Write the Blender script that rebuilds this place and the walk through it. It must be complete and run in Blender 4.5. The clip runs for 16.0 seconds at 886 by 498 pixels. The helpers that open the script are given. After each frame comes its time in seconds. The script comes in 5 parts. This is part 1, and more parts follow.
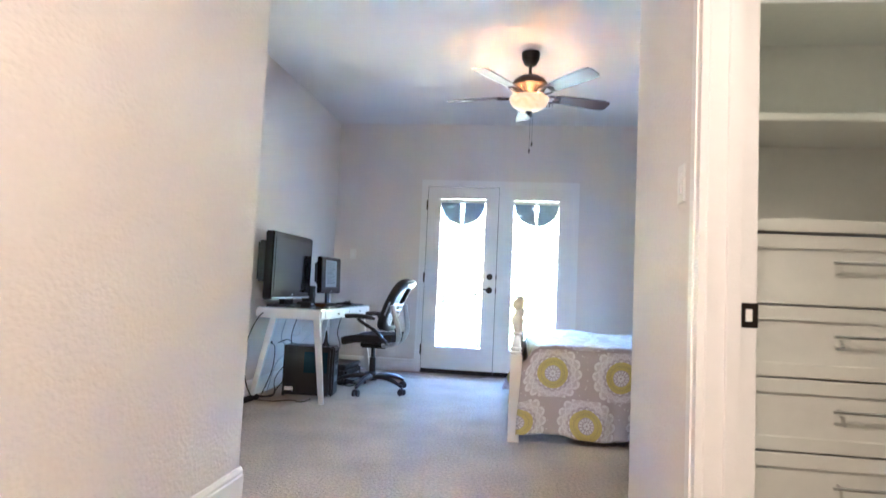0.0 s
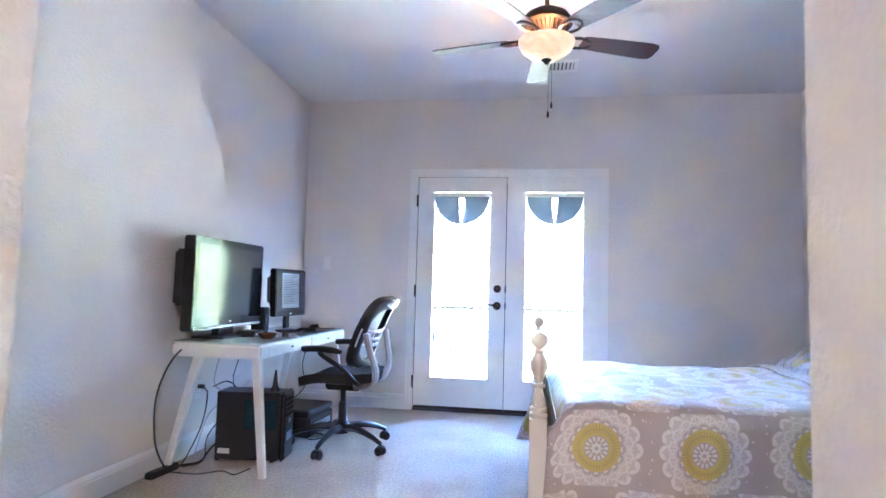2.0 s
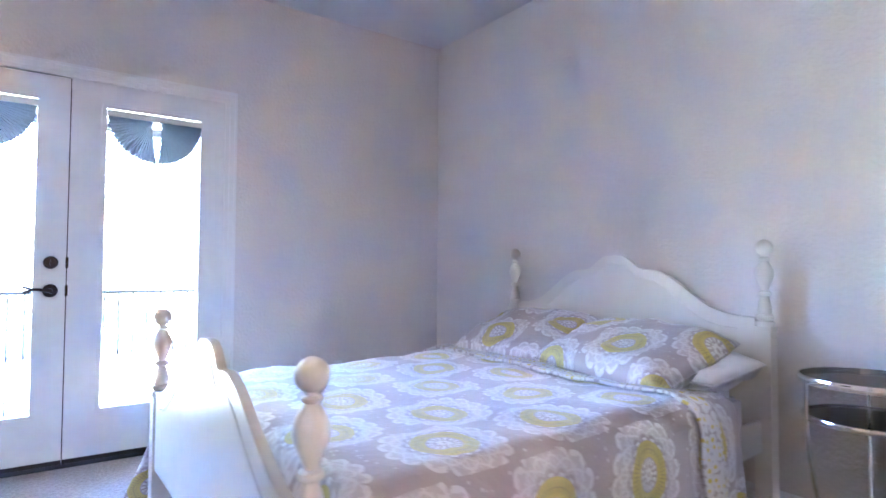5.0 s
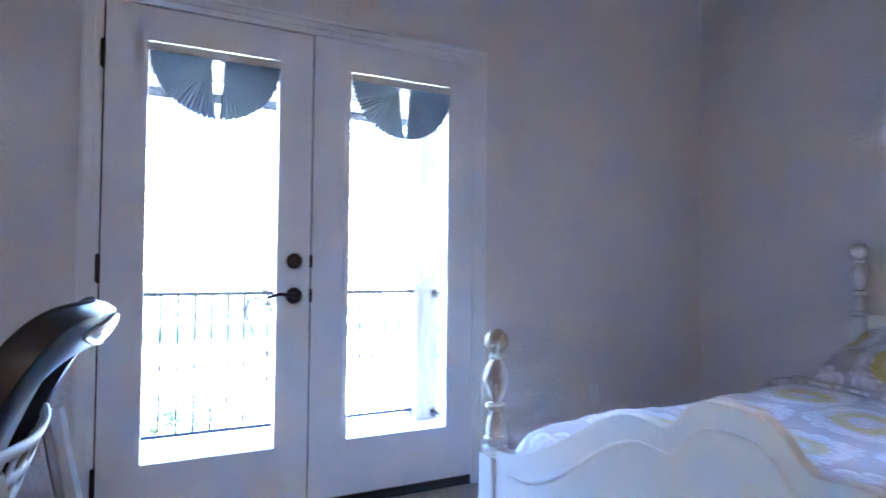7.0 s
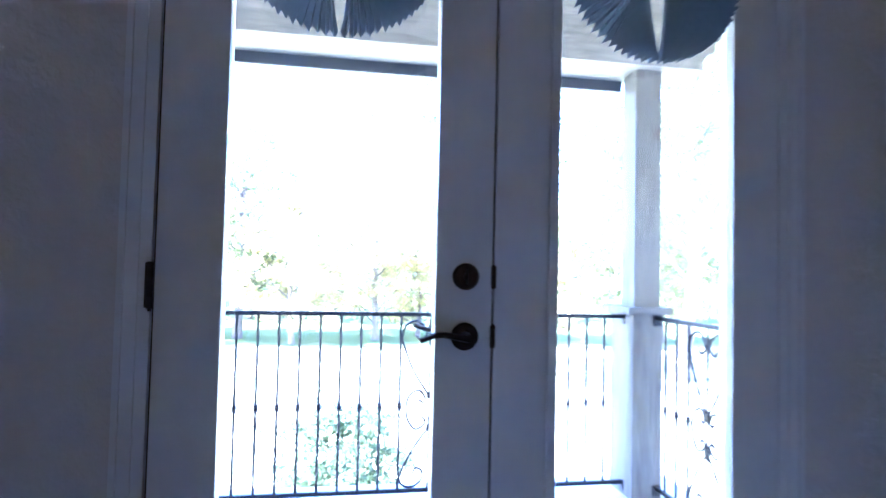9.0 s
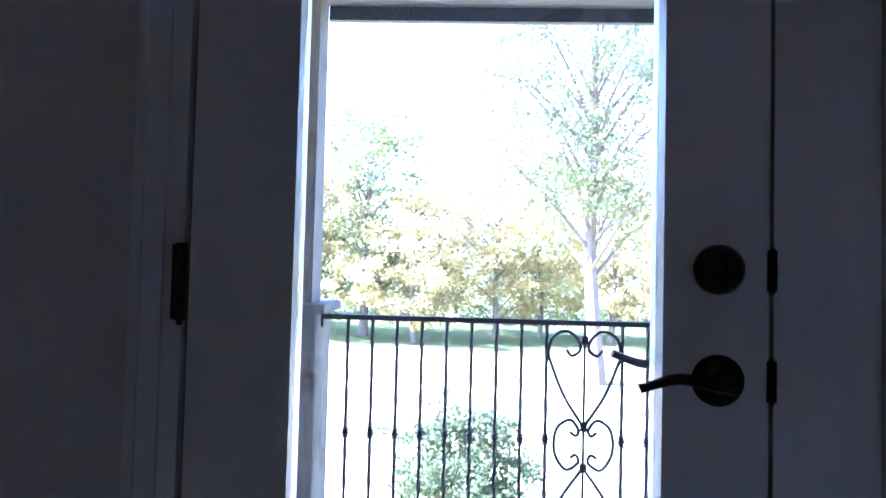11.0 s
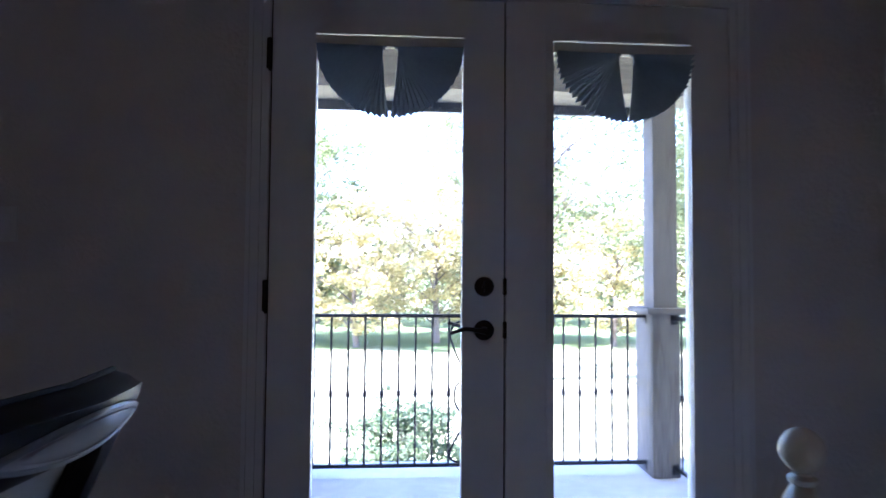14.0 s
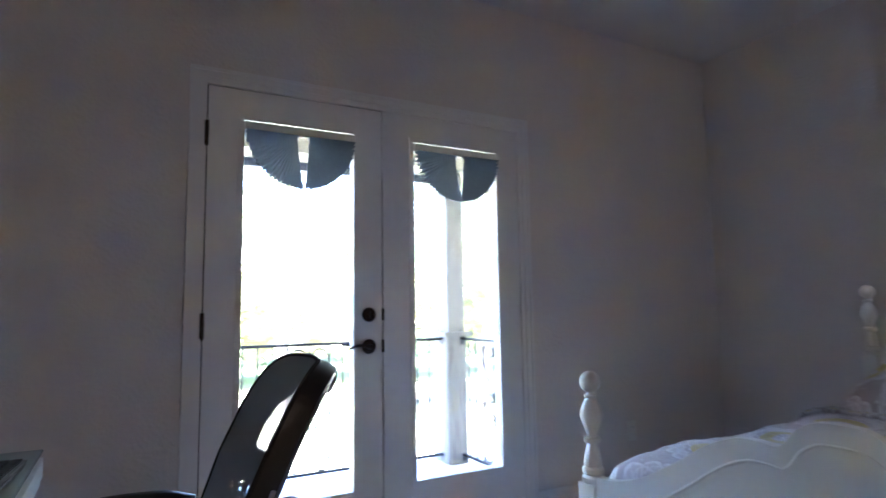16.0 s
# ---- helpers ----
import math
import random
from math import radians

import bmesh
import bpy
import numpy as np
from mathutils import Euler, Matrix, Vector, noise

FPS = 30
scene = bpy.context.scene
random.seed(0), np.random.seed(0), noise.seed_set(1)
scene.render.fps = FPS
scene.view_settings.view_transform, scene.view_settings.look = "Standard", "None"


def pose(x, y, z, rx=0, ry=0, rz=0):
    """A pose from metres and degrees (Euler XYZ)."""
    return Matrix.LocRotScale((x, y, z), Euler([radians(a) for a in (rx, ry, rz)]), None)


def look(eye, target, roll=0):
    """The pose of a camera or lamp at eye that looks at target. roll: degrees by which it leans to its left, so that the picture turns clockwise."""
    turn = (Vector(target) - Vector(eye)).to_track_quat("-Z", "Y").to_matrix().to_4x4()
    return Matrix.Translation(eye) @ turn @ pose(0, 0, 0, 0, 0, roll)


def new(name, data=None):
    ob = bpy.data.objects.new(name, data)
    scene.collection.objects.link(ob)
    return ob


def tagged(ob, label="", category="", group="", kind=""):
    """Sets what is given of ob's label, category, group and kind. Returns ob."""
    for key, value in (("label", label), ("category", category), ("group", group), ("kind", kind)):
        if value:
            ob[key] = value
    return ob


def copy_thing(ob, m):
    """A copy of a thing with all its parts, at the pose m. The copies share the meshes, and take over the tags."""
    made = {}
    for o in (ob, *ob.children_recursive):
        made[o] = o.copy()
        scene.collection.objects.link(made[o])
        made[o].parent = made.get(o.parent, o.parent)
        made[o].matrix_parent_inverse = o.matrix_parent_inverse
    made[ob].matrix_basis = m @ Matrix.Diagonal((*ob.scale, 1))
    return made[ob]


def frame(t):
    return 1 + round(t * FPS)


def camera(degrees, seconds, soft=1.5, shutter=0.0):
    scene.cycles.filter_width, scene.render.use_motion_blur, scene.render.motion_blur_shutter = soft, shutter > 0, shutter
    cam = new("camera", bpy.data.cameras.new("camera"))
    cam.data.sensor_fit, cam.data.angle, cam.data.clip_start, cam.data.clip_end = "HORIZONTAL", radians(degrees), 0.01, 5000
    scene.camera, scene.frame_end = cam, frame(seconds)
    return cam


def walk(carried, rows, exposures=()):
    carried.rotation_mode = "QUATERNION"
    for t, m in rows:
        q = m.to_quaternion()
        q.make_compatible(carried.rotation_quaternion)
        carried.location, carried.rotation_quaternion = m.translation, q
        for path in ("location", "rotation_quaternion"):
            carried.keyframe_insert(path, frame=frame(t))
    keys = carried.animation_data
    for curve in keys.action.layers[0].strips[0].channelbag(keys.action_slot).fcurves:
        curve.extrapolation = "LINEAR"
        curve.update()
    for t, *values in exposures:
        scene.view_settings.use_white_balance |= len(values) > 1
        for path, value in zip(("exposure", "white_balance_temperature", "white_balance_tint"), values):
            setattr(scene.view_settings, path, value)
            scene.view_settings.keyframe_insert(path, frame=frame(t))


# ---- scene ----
cam = camera(74.6, 16.0, shutter=0.5)
PATH = [
    (0, (0.118, 0.31, 0.94), (-0.144, 2.289, 1.069), 2.7),
    (0.5, (0.144, 0.622, 0.963), (-0.14, 2.601, 0.994), 1.9),
    (1, (0.115, 1.005, 1.012), (-0.205, 2.978, 1.064), 1.9),
    (1.5, (0.076, 1.293, 1.058), (-0.219, 3.268, 1.18), 1.8),
    (2, (0.073, 1.598, 1.043), (-0.221, 3.571, 1.185), 1.6),
    (2.5, (0.048, 1.88, 1.026), (-0.108, 3.869, 1.159), 1.7),
    (3, (0.072, 2.125, 1.005), (0.232, 4.116, 1.114), 1.7),
    (3.5, (0.108, 2.335, 1.022), (0.576, 4.278, 1.105), 1.4),
    (3.7, (0.089, 2.403, 0.999), (0.724, 4.298, 1.084), 1.4),
    (5.8, (-0.574, 3.459, 1.067), (0.643, 5.045, 1.12), 0.0),
    (6, (-0.612, 3.561, 1.051), (0.586, 5.161, 1.11), 0.1),
    (6.5, (-0.68, 3.863, 1.068), (0.378, 5.559, 1.116), 0.3),
    (7, (-0.72, 4.161, 1.063), (0.161, 5.956, 1.114), 0.6),
    (7.5, (-0.738, 4.452, 1.074), (0.075, 6.278, 1.13), 0.7),
    (8, (-0.635, 4.767, 1.084), (-0.002, 6.663, 1.147), 0.6),
    (8.5, (-0.532, 4.978, 1.081), (-0.13, 6.936, 1.152), 1.2),
    (9, (-0.495, 5.258, 1.083), (-0.158, 7.228, 1.155), 1.3),
    (9.5, (-0.494, 5.549, 1.087), (-0.341, 7.542, 1.156), 1.2),
    (10, (-0.519, 5.787, 1.089), (-0.513, 7.785, 1.161), 1.5),
    (10.2, (-0.544, 5.886, 1.088), (-0.577, 7.884, 1.166), 1.4),
    (12.3, (-0.464, 5.611, 1.019), (-0.55, 7.609, 1.043), 1.2),
    (12.5, (-0.45, 5.518, 1.034), (-0.539, 7.516, 1.056), 1.1),
    (13, (-0.45, 5.217, 1.058), (-0.479, 7.217, 1.088), 0.8),
    (13.3, (-0.439, 5.059, 1.078), (-0.418, 7.059, 1.121), 0.6),
    (13.5, (-0.444, 4.962, 1.089), (-0.371, 6.961, 1.142), 0.5),
    (14, (-0.465, 4.71, 1.115), (-0.334, 6.704, 1.195), 0.4),
    (14.5, (-0.601, 4.505, 1.114), (-0.266, 6.473, 1.231), 0.2),
    (15, (-0.733, 4.309, 1.132), (-0.25, 6.242, 1.304), -0.3),
    (15.5, (-0.913, 4.157, 1.102), (-0.272, 6.041, 1.309), -0.5),
    (16, (-1.18, 4.109, 1.089), (-0.233, 5.859, 1.294), -0.9),
]
EXPOSURES = [(0, 7.66, 4850, 21), (1, 7.8, 4680, 23), (2, 7.88, 4720, 28), (3.5, 7.98, 4720, 31), (6, 7.36, 4820, 33), (7, 6.78, 4680, 33), (8, 6.22, 4530, 33), (9, 5.4, 4500, 33), (10.2, 4.56, 4620, 35), (12.5, 3.52, 4980, 37), (14.5, 4.46, 5020, 37), (15.2, 5.06, 5080, 33), (16, 5.76, 5200, 29)]
CHAIR_TURN, BOWL_GLOW = -3.0, 0.0042
walk(cam, [(t, look(eye, target, roll)) for t, eye, target, roll in PATH], EXPOSURES)

# ---- world and light ----
world = bpy.data.worlds.new("sky")
scene.world = world
world.use_nodes = True
wn = world.node_tree.nodes
sky = wn.new("ShaderNodeTexSky")
sky.sky_type, sky.sun_disc = "NISHITA", False
sky.sun_elevation, sky.sun_rotation = radians(45), radians(258)
world.node_tree.links.new(sky.outputs[0], wn["Background"].inputs[0])
wn["Background"].inputs[1].default_value = 0.15


def lamp(name, kind, m, power, colour, size=0.2):
    data = bpy.data.lights.new(name, kind)
    data.energy, data.color = power, colour
    if kind == "AREA":
        data.size = size
    elif kind == "SUN":
        data.angle = radians(size)
    else:
        data.shadow_soft_size = size
    ob = new(name, data)
    ob.matrix_world = m
    return ob


lamp("sun", "SUN", look((-17.30, -3.68, 17.70), (0, 0, 0)), 5.0, (1.0, 0.95, 0.87), 0.5)
lamp("hall_lamp", "AREA", pose(0.2, 0.3, 2.73), 0.42, (1.0, 0.72, 0.40), 0.5)
lamp("closet_lamp", "POINT", pose(1.35, 2.15, 2.3), 0.13, (1.0, 0.92, 0.50), 0.1)
lamp("fan_bulb", "POINT", pose(0.145, 4.68, 2.365), 0.38, (1.0, 0.62, 0.32), 0.03)


# ---- materials ----
def mat(name, colour, rough=0.6, metal=0.0, grain=0.0, scale=40.0, bump=0.0, bscale=None, stains=0.0, spec=0.5, detail=4.0, stretch=None):
    """A plain surface: base colour varied at two scales, fine relief."""
    m = bpy.data.materials.new(name)
    m.use_nodes = True
    n, l = m.node_tree.nodes, m.node_tree.links
    b = n["Principled BSDF"]
    b.inputs["Roughness"].default_value, b.inputs["Metallic"].default_value = rough, metal
    b.inputs["Specular IOR Level"].default_value = spec
    b.inputs["Base Color"].default_value = (*colour, 1)
    co = n.new("ShaderNodeTexCoord").outputs["Object"]
    if stretch:
        mp = n.new("ShaderNodeMapping")
        mp.inputs["Scale"].default_value = stretch
        l.new(co, mp.inputs[0])
        co = mp.outputs[0]
    src = None
    for amount, sc in ((grain, scale), (stains, 2.2)):
        if not amount:
            continue
        t = n.new("ShaderNodeTexNoise")
        t.inputs["Scale"].default_value, t.inputs["Detail"].default_value = sc, detail
        l.new(co, t.inputs["Vector"])
        r = n.new("ShaderNodeMapRange")
        r.inputs["From Min"].default_value, r.inputs["From Max"].default_value = 0.3, 0.7
        r.inputs["To Min"].default_value, r.inputs["To Max"].default_value = 1 - amount, 1 + amount * 0.6
        l.new(t.outputs["Fac"], r.inputs["Value"])
        mul = n.new("ShaderNodeVectorMath")
        mul.operation = "SCALE"
        if src:
            l.new(src, mul.inputs[0])
        else:
            mul.inputs[0].default_value = colour
        l.new(r.outputs[0], mul.inputs["Scale"])
        src = mul.outputs[0]
    if src:
        l.new(src, b.inputs["Base Color"])
    if bump:
        t = n.new("ShaderNodeTexNoise")
        t.inputs["Scale"].default_value, t.inputs["Detail"].default_value = bscale or scale, detail
        l.new(co, t.inputs["Vector"])
        bp = n.new("ShaderNodeBump")
        bp.inputs["Strength"].default_value, bp.inputs["Distance"].default_value = 1.0, bump
        l.new(t.outputs["Fac"], bp.inputs["Height"])
        l.new(bp.outputs[0], b.inputs["Normal"])
    return m


M_WALL = mat("wall_paint", (0.73, 0.685, 0.655), 0.75, grain=0.02, scale=60, bump=0.0042, bscale=58, stains=0.015)
M_CEIL = mat("ceiling_paint", (0.73, 0.71, 0.71), 0.85, grain=0.02, scale=80, bump=0.003, bscale=70, stains=0.015)
M_TRIM = mat("trim_paint", (0.80, 0.79, 0.78), 0.35, grain=0.015, scale=30, bump=0.0006, bscale=120)
M_DOOR = mat("door_paint", (0.78, 0.77, 0.77), 0.4, grain=0.02, scale=25, bump=0.0006, bscale=150)
M_CARPET = mat("carpet", (0.56, 0.49, 0.42), 0.95, grain=0.22, scale=60, bump=0.022, bscale=70, stains=0.15, spec=0.1)
M_CONCRETE = mat("balcony_slab", (0.5, 0.49, 0.47), 0.85, grain=0.12, scale=25, bump=0.003, stains=0.12)
M_CEDAR = mat("cedar", (0.145, 0.135, 0.12), 0.8, grain=0.3, scale=9, bump=0.003, bscale=30, stains=0.25, stretch=(6, 6, 0.7))
M_BEAM = mat("cedar_beam", (0.24, 0.22, 0.19), 0.8, grain=0.25, scale=9, bump=0.003, bscale=30, stains=0.2, stretch=(0.7, 6, 6))


def knots(m):
    n, l = m.node_tree.nodes, m.node_tree.links
    b = n["Principled BSDF"]
    src = b.inputs["Base Color"].links[0].from_socket
    vor, mr, mix = n.new("ShaderNodeTexVoronoi"), n.new("ShaderNodeMapRange"), n.new("ShaderNodeMix")
    vor.inputs["Scale"].default_value = 3.4
    l.new(n["Texture Coordinate"].outputs["Object"], vor.inputs["Vector"])
    l.new(vor.outputs["Distance"], mr.inputs["Value"])
    mr.inputs["From Min"].default_value, mr.inputs["From Max"].default_value = 0.11, 0.20
    mr.inputs["To Min"].default_value, mr.inputs["To Max"].default_value = 0.75, 0.0
    mix.data_type = "RGBA"
    l.new(mr.outputs[0], mix.inputs[0])
    l.new(src, mix.inputs[6])
    mix.inputs[7].default_value = (0.07, 0.055, 0.045, 1)
    l.new(mix.outputs[2], b.inputs["Base Color"])


knots(M_CEDAR)
M_IRON = mat("wrought_iron", (0.02, 0.02, 0.022), 0.45, metal=0.6, grain=0.2, scale=90, bump=0.0008, bscale=140)
M_BRONZE = mat("oiled_bronze", (0.035, 0.028, 0.024), 0.38, metal=0.8, grain=0.2, scale=60)
M_STUCCO = mat("stucco", (0.62, 0.58, 0.52), 0.9, grain=0.06, scale=120, bump=0.006)
M_DARKTRIM = mat("dark_fascia", (0.03, 0.035, 0.05), 0.5, grain=0.1, scale=20)
M_BLACK = mat("black_plastic", (0.018, 0.018, 0.02), 0.35, grain=0.15, scale=200)
M_MATBLACK = mat("matte_black", (0.022, 0.022, 0.024), 0.7, grain=0.2, scale=150, bump=0.0008, bscale=400)
M_WHITEPLASTIC = mat("white_plastic", (0.78, 0.77, 0.74), 0.4, grain=0.02, scale=50)
M_LAWN = mat("lawn_grass", (0.36, 0.34, 0.19), 0.95, grain=0.25, scale=1.2, stains=0.25, bump=0.03, bscale=25, spec=0.1)


def shaded_woodland(m):
    """Greener growth under the trees, their shade put into its darker colour, from about 37 m on, with a ragged edge.
    """
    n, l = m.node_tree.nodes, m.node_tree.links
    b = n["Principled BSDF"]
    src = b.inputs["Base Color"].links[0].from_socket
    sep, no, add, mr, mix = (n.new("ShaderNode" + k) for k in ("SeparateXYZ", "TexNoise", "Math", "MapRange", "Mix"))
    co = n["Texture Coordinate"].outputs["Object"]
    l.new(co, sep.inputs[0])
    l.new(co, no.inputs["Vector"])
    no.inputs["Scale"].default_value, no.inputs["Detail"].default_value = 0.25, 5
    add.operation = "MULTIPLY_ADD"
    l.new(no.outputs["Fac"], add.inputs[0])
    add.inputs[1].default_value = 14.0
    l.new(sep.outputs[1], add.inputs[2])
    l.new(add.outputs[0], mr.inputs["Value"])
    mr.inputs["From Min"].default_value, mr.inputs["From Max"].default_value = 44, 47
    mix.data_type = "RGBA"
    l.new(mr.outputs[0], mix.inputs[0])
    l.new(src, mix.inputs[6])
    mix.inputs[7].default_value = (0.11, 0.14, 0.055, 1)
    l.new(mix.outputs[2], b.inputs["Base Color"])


shaded_woodland(M_LAWN)


def glass_mat(name, tint):
    m = bpy.data.materials.new(name)
    m.use_nodes = True
    n, l = m.node_tree.nodes, m.node_tree.links
    n.remove(n["Principled BSDF"])
    tr, gl, mix, fr = (n.new("ShaderNode" + k) for k in ("BsdfTransparent", "BsdfGlossy", "MixShader", "Fresnel"))
    tr.inputs[0].default_value = (*tint, 1)
    gl.inputs["Roughness"].default_value = 0.02
    fr.inputs[0].default_value = 1.45
    l.new(fr.outputs[0], mix.inputs[0])
    l.new(tr.outputs[0], mix.inputs[1])
    l.new(gl.outputs[0], mix.inputs[2])
    l.new(mix.outputs[0], n["Material Output"].inputs[0])
    return m


M_GLASS = glass_mat("pane_glass", (0.93, 0.96, 0.95))


# ---- mesh helpers ----
def part(name, bm, material, parent=None, label="", smooth=False, bevel=0.0):
    me = bpy.data.meshes.new(name)
    if bevel:
        bmesh.ops.bevel(bm, geom=[e for e in bm.edges if len(e.link_faces) == 2 and e.calc_face_angle(0) > 0.6], offset=bevel, segments=2, affect="EDGES", clamp_overlap=True)
    bmesh.ops.recalc_face_normals(bm, faces=bm.faces)
    bm.to_mesh(me)
    bm.free()
    for p in me.polygons:
        p.use_smooth = smooth
    if smooth:
        me.set_sharp_from_angle(angle=radians(40))
    if material:
        me.materials.append(material)
    ob = new(name, me)
    if parent:
        ob.parent = parent
    if label:
        tagged(ob, label)
    return ob


def thing(name, label, category, m=None, group="", kind=""):
    ob = new(name)
    ob.empty_display_size = 0.1
    if m is not None:
        ob.matrix_world = m
    return tagged(ob, label, category, group, kind)


def box(bm, a, b, m=None):
    r = bmesh.ops.create_cube(bm, size=1.0)
    a, b = Vector(a), Vector(b)
    mm = Matrix.Translation((a + b) / 2) @ Matrix.Diagonal((*(b - a), 1))
    bmesh.ops.transform(bm, matrix=(m @ mm if m is not None else mm), verts=r["verts"])
    return r["verts"]


def boxes(*pairs):
    bm = bmesh.new()
    for a, b in pairs:
        box(bm, a, b)
    return bm


def rod(bm, a, b, r1, r2=None, seg=10):
    a, b = Vector(a), Vector(b)
    r = bmesh.ops.create_cone(bm, cap_ends=True, segments=seg, radius1=r1, radius2=r1 if r2 is None else r2, depth=(b - a).length)
    q = (b - a).to_track_quat("Z", "Y").to_matrix().to_4x4()
    bmesh.ops.transform(bm, matrix=Matrix.Translation((a + b) / 2) @ q, verts=r["verts"])
    return r["verts"]


def lathe(bm, profile, seg=24, m=None, open_start=False):
    """Turn (radius, height) pairs round z."""
    rings = []
    for r, z in profile:
        rings.append([bm.verts.new((max(r, 1e-4) * math.cos(6.28318 * k / seg), max(r, 1e-4) * math.sin(6.28318 * k / seg), z)) for k in range(seg)])
    for p, q in zip(rings, rings[1:]):
        for k in range(seg):
            bm.faces.new((p[k], p[(k + 1) % seg], q[(k + 1) % seg], q[k]))
    if not open_start:
        bm.faces.new(rings[0][::-1])
    bm.faces.new(rings[-1])
    if m is not None:
        bmesh.ops.transform(bm, matrix=m, verts=[v for ring in rings for v in ring])


def tube(bm, pts, r, seg=6, closed=False):
    """Sweep a circle of radius r (one number or one per point) along points."""
    pts = [Vector(p) for p in pts]
    rings, up = [], None
    for i, p in enumerate(pts):
        d = (pts[min(i + 1, len(pts) - 1)] - pts[max(i - 1, 0)]).normalized()
        if up is None:
            up = d.orthogonal().normalized()
        up = (up - d * up.dot(d)).normalized()
        side = d.cross(up)
        rr = r[i] if isinstance(r, (list, tuple)) else r
        rings.append([bm.verts.new(p + rr * (math.cos(6.28318 * k / seg) * up + math.sin(6.28318 * k / seg) * side)) for k in range(seg)])
    for p, q in zip(rings, rings[1:]):
        for k in range(seg):
            bm.faces.new((p[k], p[(k + 1) % seg], q[(k + 1) % seg], q[k]))
    bm.faces.new(rings[0][::-1])
    bm.faces.new(rings[-1])


def spline(pts, n=8):
    """A smooth line through points."""
    p = [Vector(q) for q in pts]
    p = [2 * p[0] - p[1]] + p + [2 * p[-1] - p[-2]]
    out = []
    for i in range(1, len(p) - 2):
        for k in range(n):
            t = k / n
            out.append(0.5 * (2 * p[i] + (p[i + 1] - p[i - 1]) * t + (2 * p[i - 1] - 5 * p[i] + 4 * p[i + 1] - p[i + 2]) * t * t + (3 * p[i] - p[i - 1] - 3 * p[i + 1] + p[i + 2]) * t ** 3))
    out.append(p[-2])
    return out


def extrude_outline(bm, outline, a, b, axis="x"):
    """A flat closed outline (u, v) given thickness from a to b along an axis; the outline lies in the other two."""
    def at(u, v, w):
        return (w, u, v) if axis == "x" else (u, w, v) if axis == "y" else (u, v, w)
    lo = [bm.verts.new(at(u, v, a)) for u, v in outline]
    hi = [bm.verts.new(at(u, v, b)) for u, v in outline]
    bm.faces.new(lo[::-1])
    bm.faces.new(hi)
    for k in range(len(lo)):
        j = (k + 1) % len(lo)
        bm.faces.new((lo[k], lo[j], hi[j], hi[k]))


def structure(name, bm, material, label, category, bevel=0.0, smooth=False):
    return tagged(part(name, bm, material, None, "", smooth, bevel), label, category, kind="structure")


# ---- the rooms ----
XW, XE, YN, YS, ZC = -1.965, 2.26, 6.66, 2.735, 2.75
HL, HR = -1.035, 0.58
structure("floor", boxes(((XW - 0.14, -2.3, -0.12), (XE + 0.14, YN + 0.02, 0))), M_CARPET, "beige cut-pile carpet over bedroom and hall", "carpet")
structure("ceiling", boxes(((XW - 0.14, -2.3, ZC), (XE + 0.14, YN + 0.16, ZC + 0.12))), M_CEIL, "flat painted ceiling with fine texture", "ceiling")
structure("wall_north", boxes(((XW - 0.14, YN, -0.12), (-0.942, YN + 0.16, ZC)), ((0.69, YN, -0.12), (XE + 0.14, YN + 0.16, ZC)), ((-0.942, YN, 2.075), (0.69, YN + 0.16, ZC))), M_WALL, "pale greige painted wall around the patio doors", "wall")
structure("wall_west", boxes(((XW - 0.14, YS - 0.14, 0), (XW, YN, ZC))), M_WALL, "pale greige textured wall behind the desk", "wall")
structure("wall_east", boxes(((XE, YS - 0.14, 0), (XE + 0.14, YN, ZC))), M_WALL, "pale greige textured wall behind the bed", "wall")


def rounded(bm, pts, radii, z0, z1):
    """A plan outline, corners rounded by their radii, raised from z0 to z1."""
    out = []
    for k, (p, r) in enumerate(zip(pts, radii)):
        if not r:
            out.append(p)
            continue
        p0, p1, p2 = Vector(pts[k - 1]), Vector(p), Vector(pts[(k + 1) % len(pts)])
        a, b = (p0 - p1).normalized(), (p2 - p1).normalized()
        c = p1 + (a + b) * r
        for q in range(7):
            t = q / 6 * 1.5708
            out.append(tuple(c - b * r * math.cos(t) - a * r * math.sin(t)))
    extrude_outline(bm, out, z0, z1, "z")


bm = bmesh.new()
rounded(bm, [(XW, YS), (XW, YS - 0.14), (HL - 0.14, YS - 0.14), (HL - 0.14, -2.3), (HL, -2.3), (HL, YS)], (0, 0, 0, 0, 0, 0.019), 0, ZC)
structure("wall_hall_west", bm, M_WALL, "cream textured wall along the hall with a rounded corner", "wall", smooth=True)
bm = bmesh.new()
rounded(bm, [(HR, YS + 0.025), (HR, 1.849), (HR + 0.12, 1.849), (HR + 0.12, YS - 0.12), (XE, YS - 0.12), (XE, YS + 0.025)], (0.012, 0, 0, 0, 0, 0), 0, ZC)
structure("wall_hall_east", bm, M_WALL, "cream textured wall beside the closet with a rounded corner", "wall", smooth=True)
structure("wall_closet_front", boxes(((HR, 0.931, 2.069), (HR + 0.12, 1.849, ZC)), ((HR, -2.3, 0), (HR + 0.12, 0.931, ZC))), M_WALL, "cream textured wall over the closet doorway", "wall")
structure("wall_hall_south", boxes(((HL - 0.14, -2.42, 0), (XE, -2.3, ZC))), M_WALL, "plain wall at the end of the hall", "wall")
